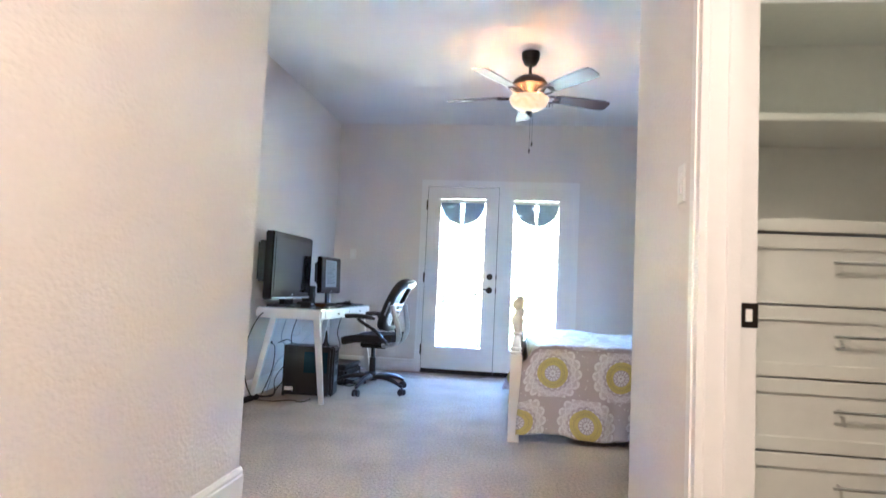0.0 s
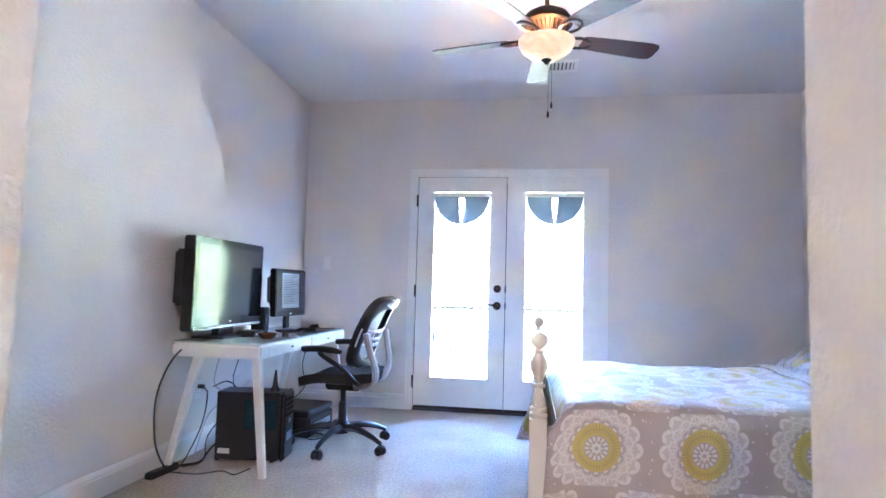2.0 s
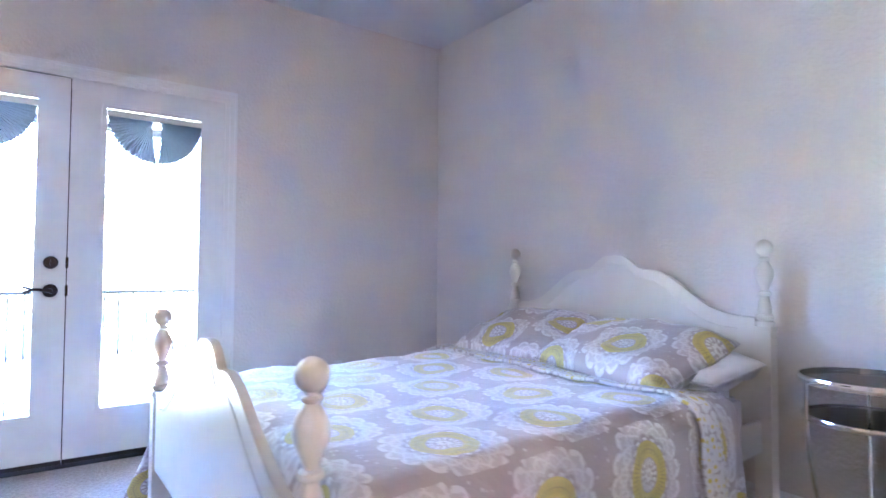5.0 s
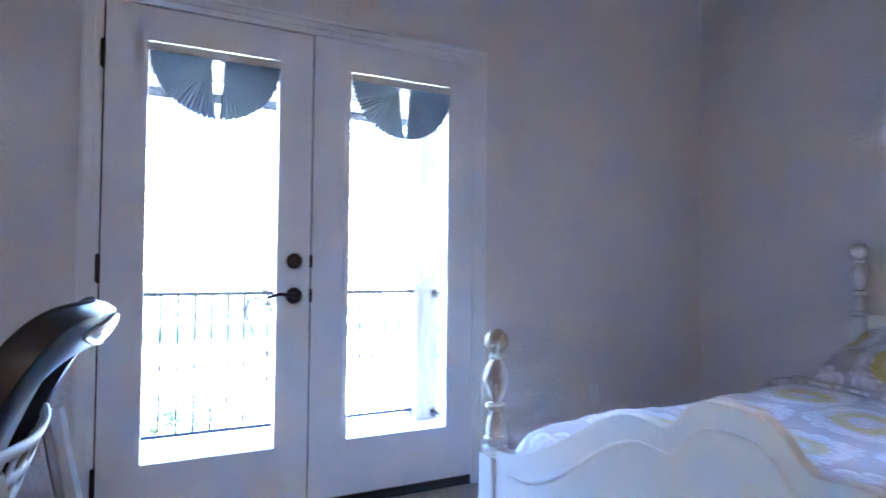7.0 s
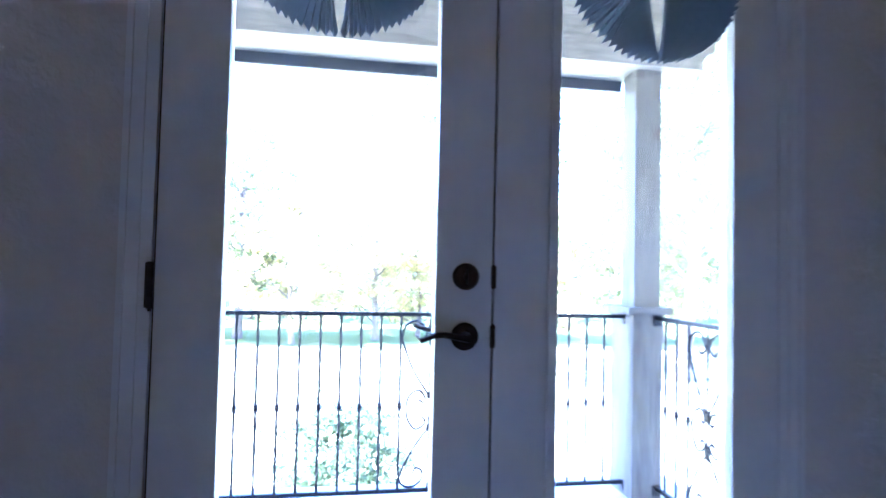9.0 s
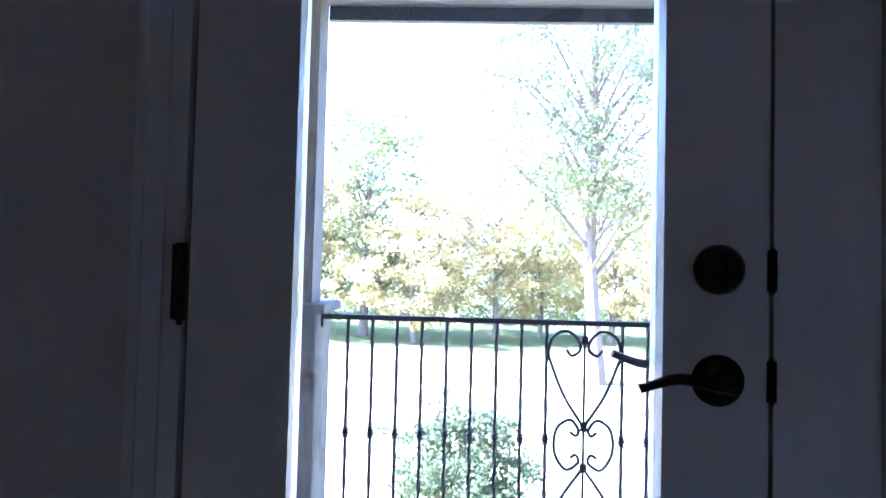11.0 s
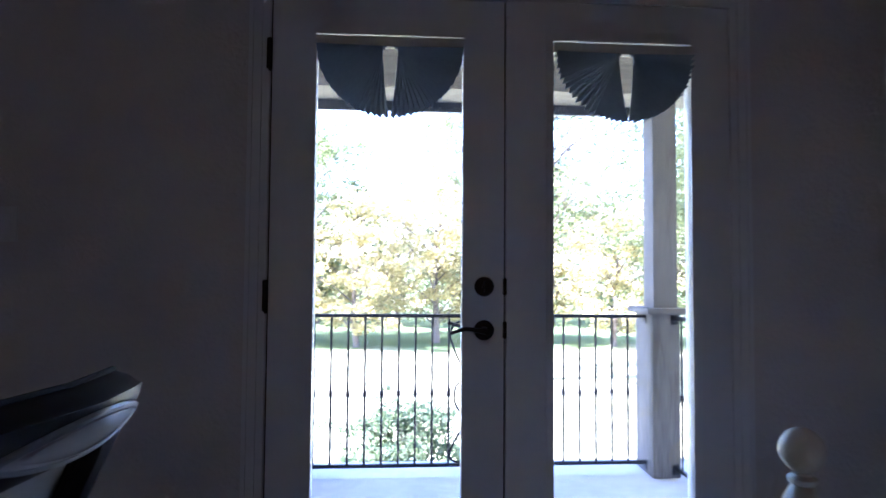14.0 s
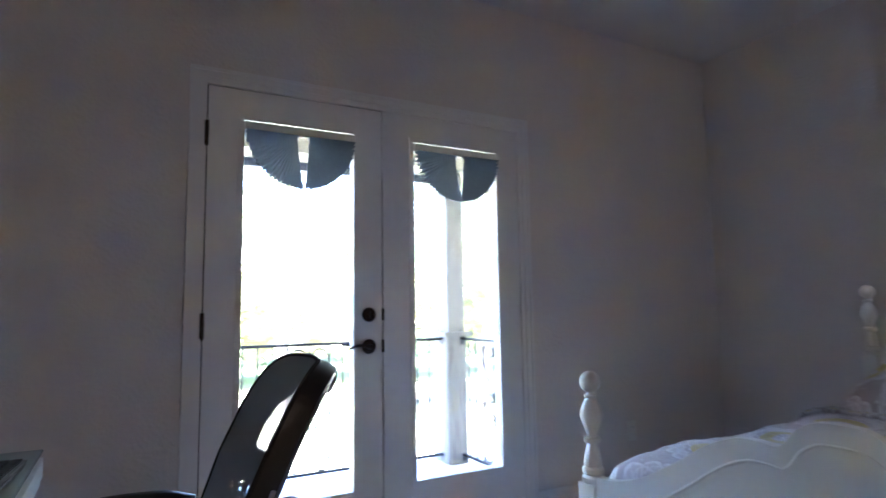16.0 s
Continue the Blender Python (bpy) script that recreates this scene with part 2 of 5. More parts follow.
structure("wall_closet", boxes(((XE, -2.3, 0), (XE + 0.14, YS - 0.14, ZC)), ((HR + 0.12, -0.5, 0), (XE, -0.38, ZC))), M_WALL, "plain closet walls", "wall")


def base_profile(bm, a, b, inward):
    """A moulded baseboard from a to b, standing proud towards inward."""
    a, b, n = Vector((*a, 0)), Vector((*b, 0)), Vector((*inward, 0))
    prof = ((0, 0), (0.016, 0), (0.016, 0.095), (0.012, 0.102), (0.012, 0.112), (0.005, 0.128), (0, 0.132))
    lo = [bm.verts.new(a + n * d + Vector((0, 0, z))) for d, z in prof]
    hi = [bm.verts.new(b + n * d + Vector((0, 0, z))) for d, z in prof]
    for k in range(len(prof)):
        j = (k + 1) % len(prof)
        bm.faces.new((lo[k], lo[j], hi[j], hi[k]))
    bm.faces.new(lo[::-1])
    bm.faces.new(hi)


bm = bmesh.new()
for a, b, n in (((XW, YS), (XW, YN), (1, 0)), ((XE, YS), (XE, YN), (-1, 0)), ((XW, YN), (-0.985, YN), (0, -1)), ((0.725, YN), (XE, YN), (0, -1)),
                ((XW, YS), (HL, YS), (0, 1)), ((HR, YS + 0.025), (XE, YS + 0.025), (0, 1)), ((HL, -2.3), (HL, YS), (1, 0)), ((HR, 1.921), (HR, YS + 0.025), (-1, 0)), ((HR, -2.3), (HR, 0.84), (-1, 0))):
    base_profile(bm, a, b, n)
structure("baseboard", bm, M_TRIM, "white moulded baseboard along the walls", "baseboard")


# ---- patio doors ----
def casing(bm, x0, x1, ztop, w, y, out, depth=0.022):
    """A stepped casing round an opening in a wall across y."""
    for k, (ins, d) in enumerate(((0.0, depth), (0.014, depth * 0.75), (0.042, depth * 0.5))):
        e = w if k == 2 else (0.042 if k == 1 else 0.014)
        ya, yb = sorted((y, y + out * d))
        box(bm, (x0 - w + ins, ya, 0), (x0 - w + e, yb, ztop + w - e))
        box(bm, (x1 + w - e, ya, 0), (x1 + w - ins, yb, ztop + w - e))
        box(bm, (x0 - w + ins, ya, ztop + w - e), (x1 + w - ins, yb, ztop + w - ins))


bm = bmesh.new()
casing(bm, -0.917, 0.664, 2.05, 0.068, YN, -1)
structure("door_casing", bm, M_TRIM, "white stepped casing round the patio doors", "trim")
structure("door_frame", boxes(((-0.942, YN, 0), (-0.918, YN + 0.16, 2.075)), ((0.665, YN, 0), (0.69, YN + 0.16, 2.075)), ((-0.918, YN, 2.051), (0.665, YN + 0.16, 2.075)), ((-0.150, YN + 0.044, 0.02), (-0.090, YN + 0.16, 2.051)), ((-0.918, YN + 0.044, 0.02), (-0.902, YN + 0.16, 2.051)), ((0.65, YN + 0.044, 0.02), (0.665, YN + 0.16, 2.051))), M_TRIM, "white jambs and head of the patio doors", "trim")
structure("weatherstrip", boxes(((-0.9175, YN + 0.008, 0.046), (-0.9115, YN + 0.043, 2.0495)), ((-0.9115, YN + 0.008, 2.0455), (-0.131, YN + 0.043, 2.0505)), ((-0.1305, YN + 0.008, 0.046), (-0.1255, YN + 0.043, 2.046))), M_MATBLACK, "black rubber seal in the gaps round the door", "weatherstrip")
structure("threshold", boxes(((-0.918, YN - 0.005, 0), (0.665, YN + 0.17, 0.022))), M_DARKTRIM, "dark bronze door threshold", "threshold")


def patio_leaf(name, x0, x1, lx0, lx1, label, ztop=2.045):
    leaf = thing(name, label, "door", kind="structure")
    y0, y1, z0, z1 = YN - 0.004, YN + 0.041, 0.045, ztop
    part("slab", boxes(((x0, y0, z0), (lx0, y1, z1)), ((lx1, y0, z0), (x1, y1, z1)), ((lx0, y0, z0), (lx1, y1, 0.29)), ((lx0, y0, 1.912), (lx1, y1, z1))), M_DOOR, leaf)
    bm = bmesh.new()
    w, e = 0.024, 0.007
    for a, b in (((lx0 - w, 0.29 - w), (lx0, 1.912 + w)), ((lx1, 0.29 - w), (lx1 + w, 1.912 + w)), ((lx0, 0.29 - w), (lx1, 0.29)), ((lx0, 1.912), (lx1, 1.912 + w))):
        box(bm, (a[0], y0 - e, a[1]), (b[0], y0, b[1]))
    part("glazing_bead", bm, M_DOOR, leaf)
    pane = part("pane", boxes(((lx0, YN + 0.016, 0.29), (lx1, YN + 0.020, 1.912))), M_GLASS, leaf, "clear glass pane")
    pane.visible_shadow = False
    part("sweep", boxes(((x0, y0 + 0.002, 0.022), (x1, y1 - 0.002, 0.045))), M_MATBLACK, leaf, "black door sweep")
    return leaf


D1 = patio_leaf("door_1", -0.911, -0.131, -0.766, -0.272, "closed white patio door with a full glass pane")
D2 = patio_leaf("door_2", -0.125, 0.6645, 0.038, 0.524, "closed white fixed patio door with glass pane", 2.0505)

# ---- balcony ----
structure("balcony_floor", boxes(((-1.5, YN + 0.16, -0.25), (1.4, 8.5, -0.10))), M_CONCRETE, "pale grey concrete balcony floor", "balcony")
structure("balcony_ceiling", boxes(((-2.6, YN + 0.16, 2.62), (2.6, 8.6, 2.70))), M_BEAM, "wood soffit above the balcony", "ceiling")
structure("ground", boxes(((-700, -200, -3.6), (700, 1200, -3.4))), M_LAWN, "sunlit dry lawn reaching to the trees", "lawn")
structure("house_wall", boxes(((-9, YN + 0.021, -3.4), (9, YN + 0.16, -0.25)), ((-9, YN + 0.021, -0.25), (XW - 0.141, YN + 0.16, 3.2)), ((XE + 0.141, YN + 0.021, -0.25), (9, YN + 0.16, 3.2))), M_STUCCO, "pale stucco outside wall of the house", "wall")
# unseen block, added to cut the western daylight that reaches the east wall
structure("wing_blocker", boxes(((-9, YN + 0.161, -3.4), (-4.0, 9.3, 3.2))), M_STUCCO, "unseen stucco block added beside the balcony to shape the daylight", "wall")
structure("roof", boxes(((-9.3, -3, ZC + 0.13), (9.3, YN + 0.16, ZC + 0.4)), ((-3.99, YN + 0.161, ZC - 0.04), (9.3, 8.75, ZC + 0.35))), M_STUCCO, "flat roof slab over the house and balcony", "roof")


# ---- door hardware and shades ----
def lever_set(m, name="lever"):
    bm = bmesh.new()
    lathe(bm, [(0.0, 0), (0.034, 0), (0.034, 0.004), (0.028, 0.010), (0.013, 0.012), (0.011, 0.045), (0, 0.046)], 28, m)
    pts = spline([(0, 0, 0.045), (-0.03, 0.004, 0.05), (-0.07, 0.008, 0.047), (-0.115, -0.006, 0.045)], 6)
    tube(bm, [m @ Vector((p.x, p.y, p.z)) for p in pts], [0.011, 0.0105, 0.01, 0.01, 0.0095, 0.009, 0.0085, 0.008, 0.008, 0.0075, 0.007, 0.007, 0.007, 0.0068, 0.0065, 0.0062, 0.006, 0.006, 0.006][:len(pts)], 8)
    return part(name, bm, M_BRONZE, D1, "dark bronze lever handle", True)


IN = Matrix.Translation((-0.198, YN - 0.004, 0.922)) @ Matrix.Rotation(radians(90), 4, "X")
OUT = Matrix.Translation((-0.198, YN + 0.041, 0.935)) @ Matrix.Rotation(radians(-90), 4, "X")
lever_set(IN, "lever_handle")
lever_set(OUT, "outer_handle")
bm = bmesh.new()
lathe(bm, [(0, 0), (0.033, 0), (0.033, 0.006), (0.027, 0.014), (0.008, 0.015), (0.008, 0.02), (0, 0.021)], 28, Matrix.Translation((-0.198, YN - 0.004, 1.068)) @ Matrix.Rotation(radians(90), 4, "X"))
box(bm, (-0.2, YN - 0.04, 1.05), (-0.196, YN - 0.02, 1.086))
part("deadbolt", bm, M_BRONZE, D1, "dark bronze deadbolt thumbturn", True)
for z in (0.25, 1.035, 1.835):
    bm = bmesh.new()
    rod(bm, (-0.916, YN - 0.018, z - 0.052), (-0.916, YN - 0.018, z + 0.052), 0.0075)
    rod(bm, (-0.916, YN - 0.018, z - 0.058), (-0.916, YN - 0.018, z - 0.052), 0.004)
    box(bm, (-0.926, YN - 0.024, z - 0.05), (-0.918, YN - 0.0225, z + 0.05))
    part("hinge", bm, M_BRONZE, D1, "dark bronze hinge", True)
for z in (0.922, 1.068):
    part("strike", boxes(((-0.134, YN - 0.008, z - 0.03), (-0.121, YN + 0.004, z + 0.03))), M_BRONZE, D1, bevel=0.003)
part("top_latch", boxes(((-0.128, YN - 0.016, 1.985), (-0.108, YN - 0.004, 2.035))), M_TRIM, D2, bevel=0.004)


def paper_mat():
    m = mat("pleated_paper", (0.16, 0.18, 0.235), 0.8, grain=0.1, scale=60)
    n, l = m.node_tree.nodes, m.node_tree.links
    t, mix = n.new("ShaderNodeBsdfTranslucent"), n.new("ShaderNodeMixShader")
    t.inputs[0].default_value = (0.22, 0.26, 0.34, 1)
    mix.inputs[0].default_value = 0.33
    l.new(n["Principled BSDF"].outputs[0], mix.inputs[1])
    l.new(t.outputs[0], mix.inputs[2])
    l.new(mix.outputs[0], n["Material Output"].inputs[0])
    return m


M_PAPER = paper_mat()


def fan_shade(x0, x1):
    cx, z, y, R = (x0 + x1) / 2, 1.872, YN - 0.012, (x1 - x0) / 2 - 0.004
    sh = thing("fan_shade", "slate blue pleated paper shade gathered into a fan", "window shade", group="fan shades")
    part("head_rail", boxes(((x0, y - 0.012, 1.868), (x1, y + 0.012, 1.905))), M_WHITEPLASTIC, sh, bevel=0.002)
    for side in (-1, 1):
        bm = bmesh.new()
        n, rows = 38, []
        for i in range(n + 1):
            a = radians(1.0 + 88.5 * i / n)
            col = []
            for j in range(7):
                r = 0.012 + (R - 0.012) * j / 6
                wob = 1 + 0.008 * math.sin(i * 1.7)
                shift = 0.027 * (1 - j / 6) ** 0.7 * (i / n) ** 2
                zz = (0.007 + 0.010 * j / 6) * (1 if i % 2 else -1) * (j / 6) ** 0.6
                col.append(bm.verts.new((cx + side * (r * wob * math.cos(a) + shift), y - 0.018 + zz * 1.25 - 0.012 * math.sin(a), z - 0.004 - r * wob * math.sin(a))))
            rows.append(col)
        for p, q in zip(rows, rows[1:]):
            for j in range(6):
                bm.faces.new((p[j], p[j + 1], q[j + 1], q[j]))
        part("pleats", bm, M_PAPER, sh)
    return sh


fan_shade(-0.766, -0.272)
fan_shade(0.038, 0.524)


# ---- balcony woodwork and railing ----
def balcony_post(x, side):
    p = thing("balcony_post", "rough weathered cedar post on a boxed pedestal", "post", group="balcony posts", kind="structure")
    part("shaft", boxes(((x - 0.074, 8.165, 0.9), (x + 0.074, 8.32, 2.20))), M_CEDAR, p, bevel=0.006)
    xa, xb = sorted((x - side * 0.106, x + side * 0.064))
    for a, b in (((xa, 8.12), (xb, 8.14)), ((xa, 8.35), (xb, 8.37)), ((xa, 8.14), (xa + 0.02, 8.35)), ((xb - 0.02, 8.14), (xb, 8.35))):
        part("board", boxes(((a[0], a[1], -0.1), (b[0], b[1], 0.872))), M_CEDAR, p, bevel=0.003)
    part("cap", boxes(((xa - 0.04, 8.085, 0.872), (xb + 0.04, 8.40, 0.908))), M_CEDAR, p, bevel=0.004)
    return p


balcony_post(1.125, 1)
balcony_post(-1.209, -1)
outline = [(-1.75, 2.20), (1.40, 2.20), (1.405, 2.25), (1.43, 2.285), (1.47, 2.30), (1.475, 2.35), (1.52, 2.38), (1.53, 2.45), (1.53, 2.62), (-1.75, 2.62)]
bm = bmesh.new()
extrude_outline(bm, outline, 8.10, 8.38, "y")
structure("balcony_beam", bm, M_BEAM, "rough cedar beam with a shaped end over the balcony", "beam", bevel=0.004)
structure("beam_trim", boxes(((-1.15, 8.381, 2.14), (1.07, 8.41, 2.25))), M_DARKTRIM, "dark strip along the outer side of the beam", "trim")

ZT, ZB = 0.843, -0.045


def railing(name, m, length, first, count, step, hearts, label):
    """Along local x from 0 to length; balusters at first + k * step, hearts at their middles."""
    rail = thing(name, label, "railing", m, kind="structure")
    part("top_rail", boxes(((0, -0.014, ZT), (length, 0.014, ZT + 0.02))), M_IRON, rail, bevel=0.003)
    part("bottom_rail", boxes(((0, -0.011, ZB), (length, 0.011, ZB + 0.02))), M_IRON, rail, bevel=0.003)
    for x in (0.004, length - 0.004):
        for z in (ZT - 0.012, ZB - 0.012):
            part("bracket", boxes(((x - 0.004, -0.02, z - 0.02), (x + 0.004, 0.02, z + 0.036))), M_IRON, rail)
    bm = bmesh.new()
    rings = []
    for k in range(25):
        z = ZB + 0.02 + (ZT - ZB - 0.02) * k / 24
        a = k * 0.52
        rings.append([bm.verts.new((0.0078 * math.cos(a + q * 1.5708), 0.0078 * math.sin(a + q * 1.5708), z)) for q in range(4)])
    for p, q in zip(rings, rings[1:]):
        for i in range(4):
            bm.faces.new((p[i], p[(i + 1) % 4], q[(i + 1) % 4], q[i]))
    zk = 0.388
    lathe(bm, [(0.006, zk - 0.022), (0.014, zk - 0.017), (0.010, zk - 0.009), (0.017, zk), (0.010, zk + 0.009), (0.014, zk + 0.017), (0.006, zk + 0.022)], 8)
    proto = part("baluster", bm, M_IRON, rail)
    first_used = False
    for k in range(count):
        x = first + k * step
        if any(abs(x - h) < step * 1.2 and abs(abs(x - h) - step * 1.5) > 0.03 for h in hearts):
            continue
        ob = proto
        if first_used:
            ob = new("baluster", proto.data)
            ob.parent = rail
        ob.location = (x, 0, 0)
        first_used = True
    for h in hearts:
        orn = bmesh.new()
        rod(orn, (h, 0, ZB + 0.02), (h, 0, ZT), 0.0055, None, 6)
        for s in (-1, 1):
            w = step * 1.5 - 0.008
            tube(orn, spline([(h, 0, 0.44), (h + s * w * 0.55, 0, 0.56), (h + s * w * 0.93, 0, 0.69), (h + s * w, 0, 0.735), (h + s * w * 0.88, 0, 0.795), (h + s * w * 0.5, 0, 0.82), (h + s * 0.025, 0, 0.785), (h + s * 0.018, 0, 0.745), (h + s * 0.05, 0, 0.722), (h + s * 0.072, 0, 0.745)], 5), 0.0066, 6)
            tube(orn, spline([(h + s * 0.052, 0, 0.42), (h + s * 0.03, 0, 0.405), (h + s * 0.02, 0, 0.43), (h + s * 0.055, 0, 0.468), (h + s * w * 0.75, 0, 0.43), (h + s * w * 0.8, 0, 0.34), (h + s * 0.07, 0, 0.272), (h + s * 0.02, 0, 0.30), (h + s * 0.03, 0, 0.33), (h + s * 0.052, 0, 0.318)], 5), 0.0066, 6)
            tube(orn, spline([(h, 0, 0.28), (h + s * w * 0.55, 0, 0.17), (h + s * w * 0.95, 0, 0.06), (h + s * w, 0, 0.02), (h + s * w * 0.85, 0, -0.012), (h + s * w * 0.5, 0, -0.015), (h + s * 0.03, 0, 0.02), (h + s * 0.03, 0, 0.062), (h + s * 0.062, 0, 0.075), (h + s * 0.078, 0, 0.048)], 5), 0.0066, 6)
        for z in (0.44, 0.28, 0.785):
            box(orn, (h - 0.013, -0.008, z - 0.016), (h + 0.013, 0.008, z + 0.016))
        part("scroll_ornament", orn, M_IRON, rail, "wrought iron heart scrolls", True)
    return rail


railing("balcony_railing", pose(-1.103, 8.225, 0), 2.125, 0.107, 20, 0.1002, (1.06,), "black wrought iron railing with twisted balusters and hearts")
railing("side_railing", pose(1.155, 8.12, 0, 0, 0, -90), 1.30, 0.09, 13, 0.1, (0.44,), "black wrought iron side railing with heart scrolls")
railing("west_railing", pose(-1.28, 6.82, 0, 0, 0, 90), 1.30, 0.09, 13, 0.1, (), "black wrought iron side railing of the balcony")


# ---- wall plates ----
def plate(name, m, label, kind):
    t = thing(name, label, "switch" if kind != "outlet" else "outlet", m)
    part("cover", boxes(((-0.035, -0.006, -0.057), (0.035, 0, 0.057))), M_WHITEPLASTIC, t, bevel=0.003)
    if kind == "outlet":
        for dz in (-0.02, 0.02):
            part("socket", boxes(((-0.016, -0.008, dz - 0.013), (0.016, -0.006, dz + 0.013))), M_TRIM, t, bevel=0.002)
            for dx in (-0.006, 0.006):
                part("slot", boxes(((dx - 0.001, -0.0084, dz - 0.004), (dx + 0.001, -0.008, dz + 0.005))), M_BLACK, t)
    else:
        part("rocker", boxes(((-0.016, -0.0095, -0.032), (0.016, -0.006, 0.032))), M_TRIM, t, bevel=0.002)
    return t


plate("light_switch", pose(-1.738, YN, 1.26), "white rocker light switch beside the patio doors", "switch")
plate("wall_outlet", pose(1.432, YN, 0.366), "white duplex outlet on the wall", "outlet")
plate("wall_outlet", pose(XW, 5.02, 0.385, 0, 0, 90), "white duplex outlet behind the desk", "outlet")
plate("hall_switch", pose(HR, 2.06, 1.27, 0, 0, -90), "white rocker switch on the hall wall", "switch")

# ---- closet doorway and organiser ----
closet_casing = thing("closet_casing", "white stepped casing round the closet doorway", "trim", kind="structure")
for steps in (((1.836, 1.85, 0.018), (1.85, 1.885, 0.013), (1.885, 1.92, 0.018)), ((0.844, 0.86, 0.018), (0.86, 0.9, 0.013), (0.9, 0.924, 0.018))):
    part("side_casing", boxes(*(((HR - d, y0, 0), (HR, y1, 2.08)) for y0, y1, d in steps)), M_TRIM, closet_casing)
part("head_casing", boxes(((HR - 0.018, 0.844, 2.08), (HR, 1.92, 2.16))), M_TRIM, closet_casing)
structure("closet_jamb", boxes(((HR, 1.83, 0), (HR + 0.12, 1.849, 2.07)), ((HR, 0.931, 0), (HR + 0.12, 0.95, 2.07)), ((HR, 0.95, 2.05), (HR + 0.12, 1.83, 2.069)), ((HR + 0.045, 1.818, 0), (HR + 0.08, 1.83, 2.05))), M_TRIM, "white jambs of the closet doorway", "trim", bevel=0.002)
sp = thing("strike_plate", "dark bronze strike plate on the closet jamb", "strike plate")
part("plate", boxes(((HR + 0.083, 1.8275, 0.875), (HR + 0.122, 1.83, 0.935))), M_BRONZE, sp, bevel=0.001)
part("latch_hole", boxes(((HR + 0.093, 1.8265, 0.89), (HR + 0.108, 1.8276, 0.92))), M_WHITEPLASTIC, sp, "worn brass latch hole")
M_ORG = mat("organiser_white", (0.76, 0.75, 0.70), 0.45, grain=0.02, scale=40)
M_STEEL = mat("brushed_steel", (0.55, 0.54, 0.52), 0.3, metal=1.0, grain=0.08, scale=60)
org = thing("closet_organiser", "white built-in closet drawers and shelves", "closet organiser")
X0, X1, YF, YB = 0.72, 1.72, 2.23, 2.6
for x in (X0, X1 - 0.02):
    part("side_panel", boxes(((x, YF + 0.02, 0.0), (x + 0.02, YB, 2.3))), M_ORG, org)
part("back_panel", boxes(((X0 + 0.02, YB - 0.015, 0), (X1 - 0.02, YB - 0.002, 2.3))), M_ORG, org)
part("counter", boxes(((X0 - 0.005, YF - 0.01, 1.16), (X1 + 0.005, YB - 0.016, 1.20))), M_ORG, org, bevel=0.003)
for z in (1.515, 1.90, 2.28):
    part("shelf", boxes(((X0 + 0.021, YF + 0.01, z), (X1 - 0.021, YB - 0.016, z + 0.025))), M_ORG, org, bevel=0.002)
for k in range(5):
    z1 = 1.152 - 0.222 * k
    z0 = z1 - 0.217
    d = part("drawer_front", boxes(((X0, YF + 0.008, z0), (X1, YF + 0.018, z1))), M_ORG, org)
    for a, c in ((z0, z0 + 0.045), (z1 - 0.045, z1)):
        part("front_rail", boxes(((X0, YF, a), (X1, YF + 0.008, c))), M_ORG, d, bevel=0.003)
    bm = bmesh.new()
    rod(bm, (1.06, YF - 0.03, z1 - 0.085), (1.36, YF - 0.03, z1 - 0.085), 0.005)
    for x in (1.09, 1.33):
        rod(bm, (x, YF - 0.03, z1 - 0.085), (x, YF + 0.009, z1 - 0.085), 0.004)
    part("bar_pull", bm, M_STEEL, d, "brushed steel bar pull", True)

# ---- ceiling fan ----
FX, FY = 0.145, 4.68
M_FAN = mat("dark_fan_bronze", (0.016, 0.011, 0.009), 0.42, metal=0.35, grain=0.25, scale=50)
M_WALNUT = mat("blade_walnut", (0.07, 0.028, 0.022), 0.42, grain=0.4, scale=7, stains=0.1, stretch=(1.2, 14, 14))


def bowl_mat():
    m = bpy.data.materials.new("alabaster_glass")
    m.use_nodes = True
    n, l = m.node_tree.nodes, m.node_tree.links
    b = n["Principled BSDF"]
    b.inputs["Roughness"].default_value = 0.35
    t = n.new("ShaderNodeTexNoise")
    t.inputs["Scale"].default_value, t.inputs["Detail"].default_value = 9, 5
    t.inputs["Distortion"].default_value = 1.5
    r = n.new("ShaderNodeValToRGB")
    r.color_ramp.elements[0].color, r.color_ramp.elements[1].color = (1.0, 0.52, 0.20, 1), (1.0, 0.70, 0.36, 1)
    r.color_ramp.elements[0].position, r.color_ramp.elements[1].position = 0.35, 0.65
    l.new(n.new("ShaderNodeTexCoord").outputs["Object"], t.inputs["Vector"])
    l.new(t.outputs["Fac"], r.inputs[0])
    l.new(r.outputs[0], b.inputs["Base Color"])
    l.new(r.outputs[0], b.inputs["Emission Color"])
    b.inputs["Emission Strength"].default_value = BOWL_GLOW
    return m


fan = thing("ceiling_fan", "dark bronze ceiling fan with five blades and lit bowl", "ceiling fan", pose(FX, FY, 0))
bm = bmesh.new()
lathe(bm, [(0.0, 2.75), (0.068, 2.75), (0.07, 2.735), (0.066, 2.70), (0.05, 2.665), (0.046, 2.655), (0.03, 2.645), (0, 2.644)], 32)
part("canopy", bm, M_FAN, fan, "", True)
bm = bmesh.new()
rod(bm, (0, 0, 2.55), (0, 0, 2.65), 0.0125)
part("downrod", bm, M_FAN, fan, "", True)
bm = bmesh.new()
lathe(bm, [(0.0, 2.605), (0.03, 2.605), (0.075, 2.59), (0.115, 2.565), (0.135, 2.535), (0.137, 2.515), (0.125, 2.505), (0.115, 2.50), (0.085, 2.462), (0.08, 2.445), (0, 2.444)], 40)
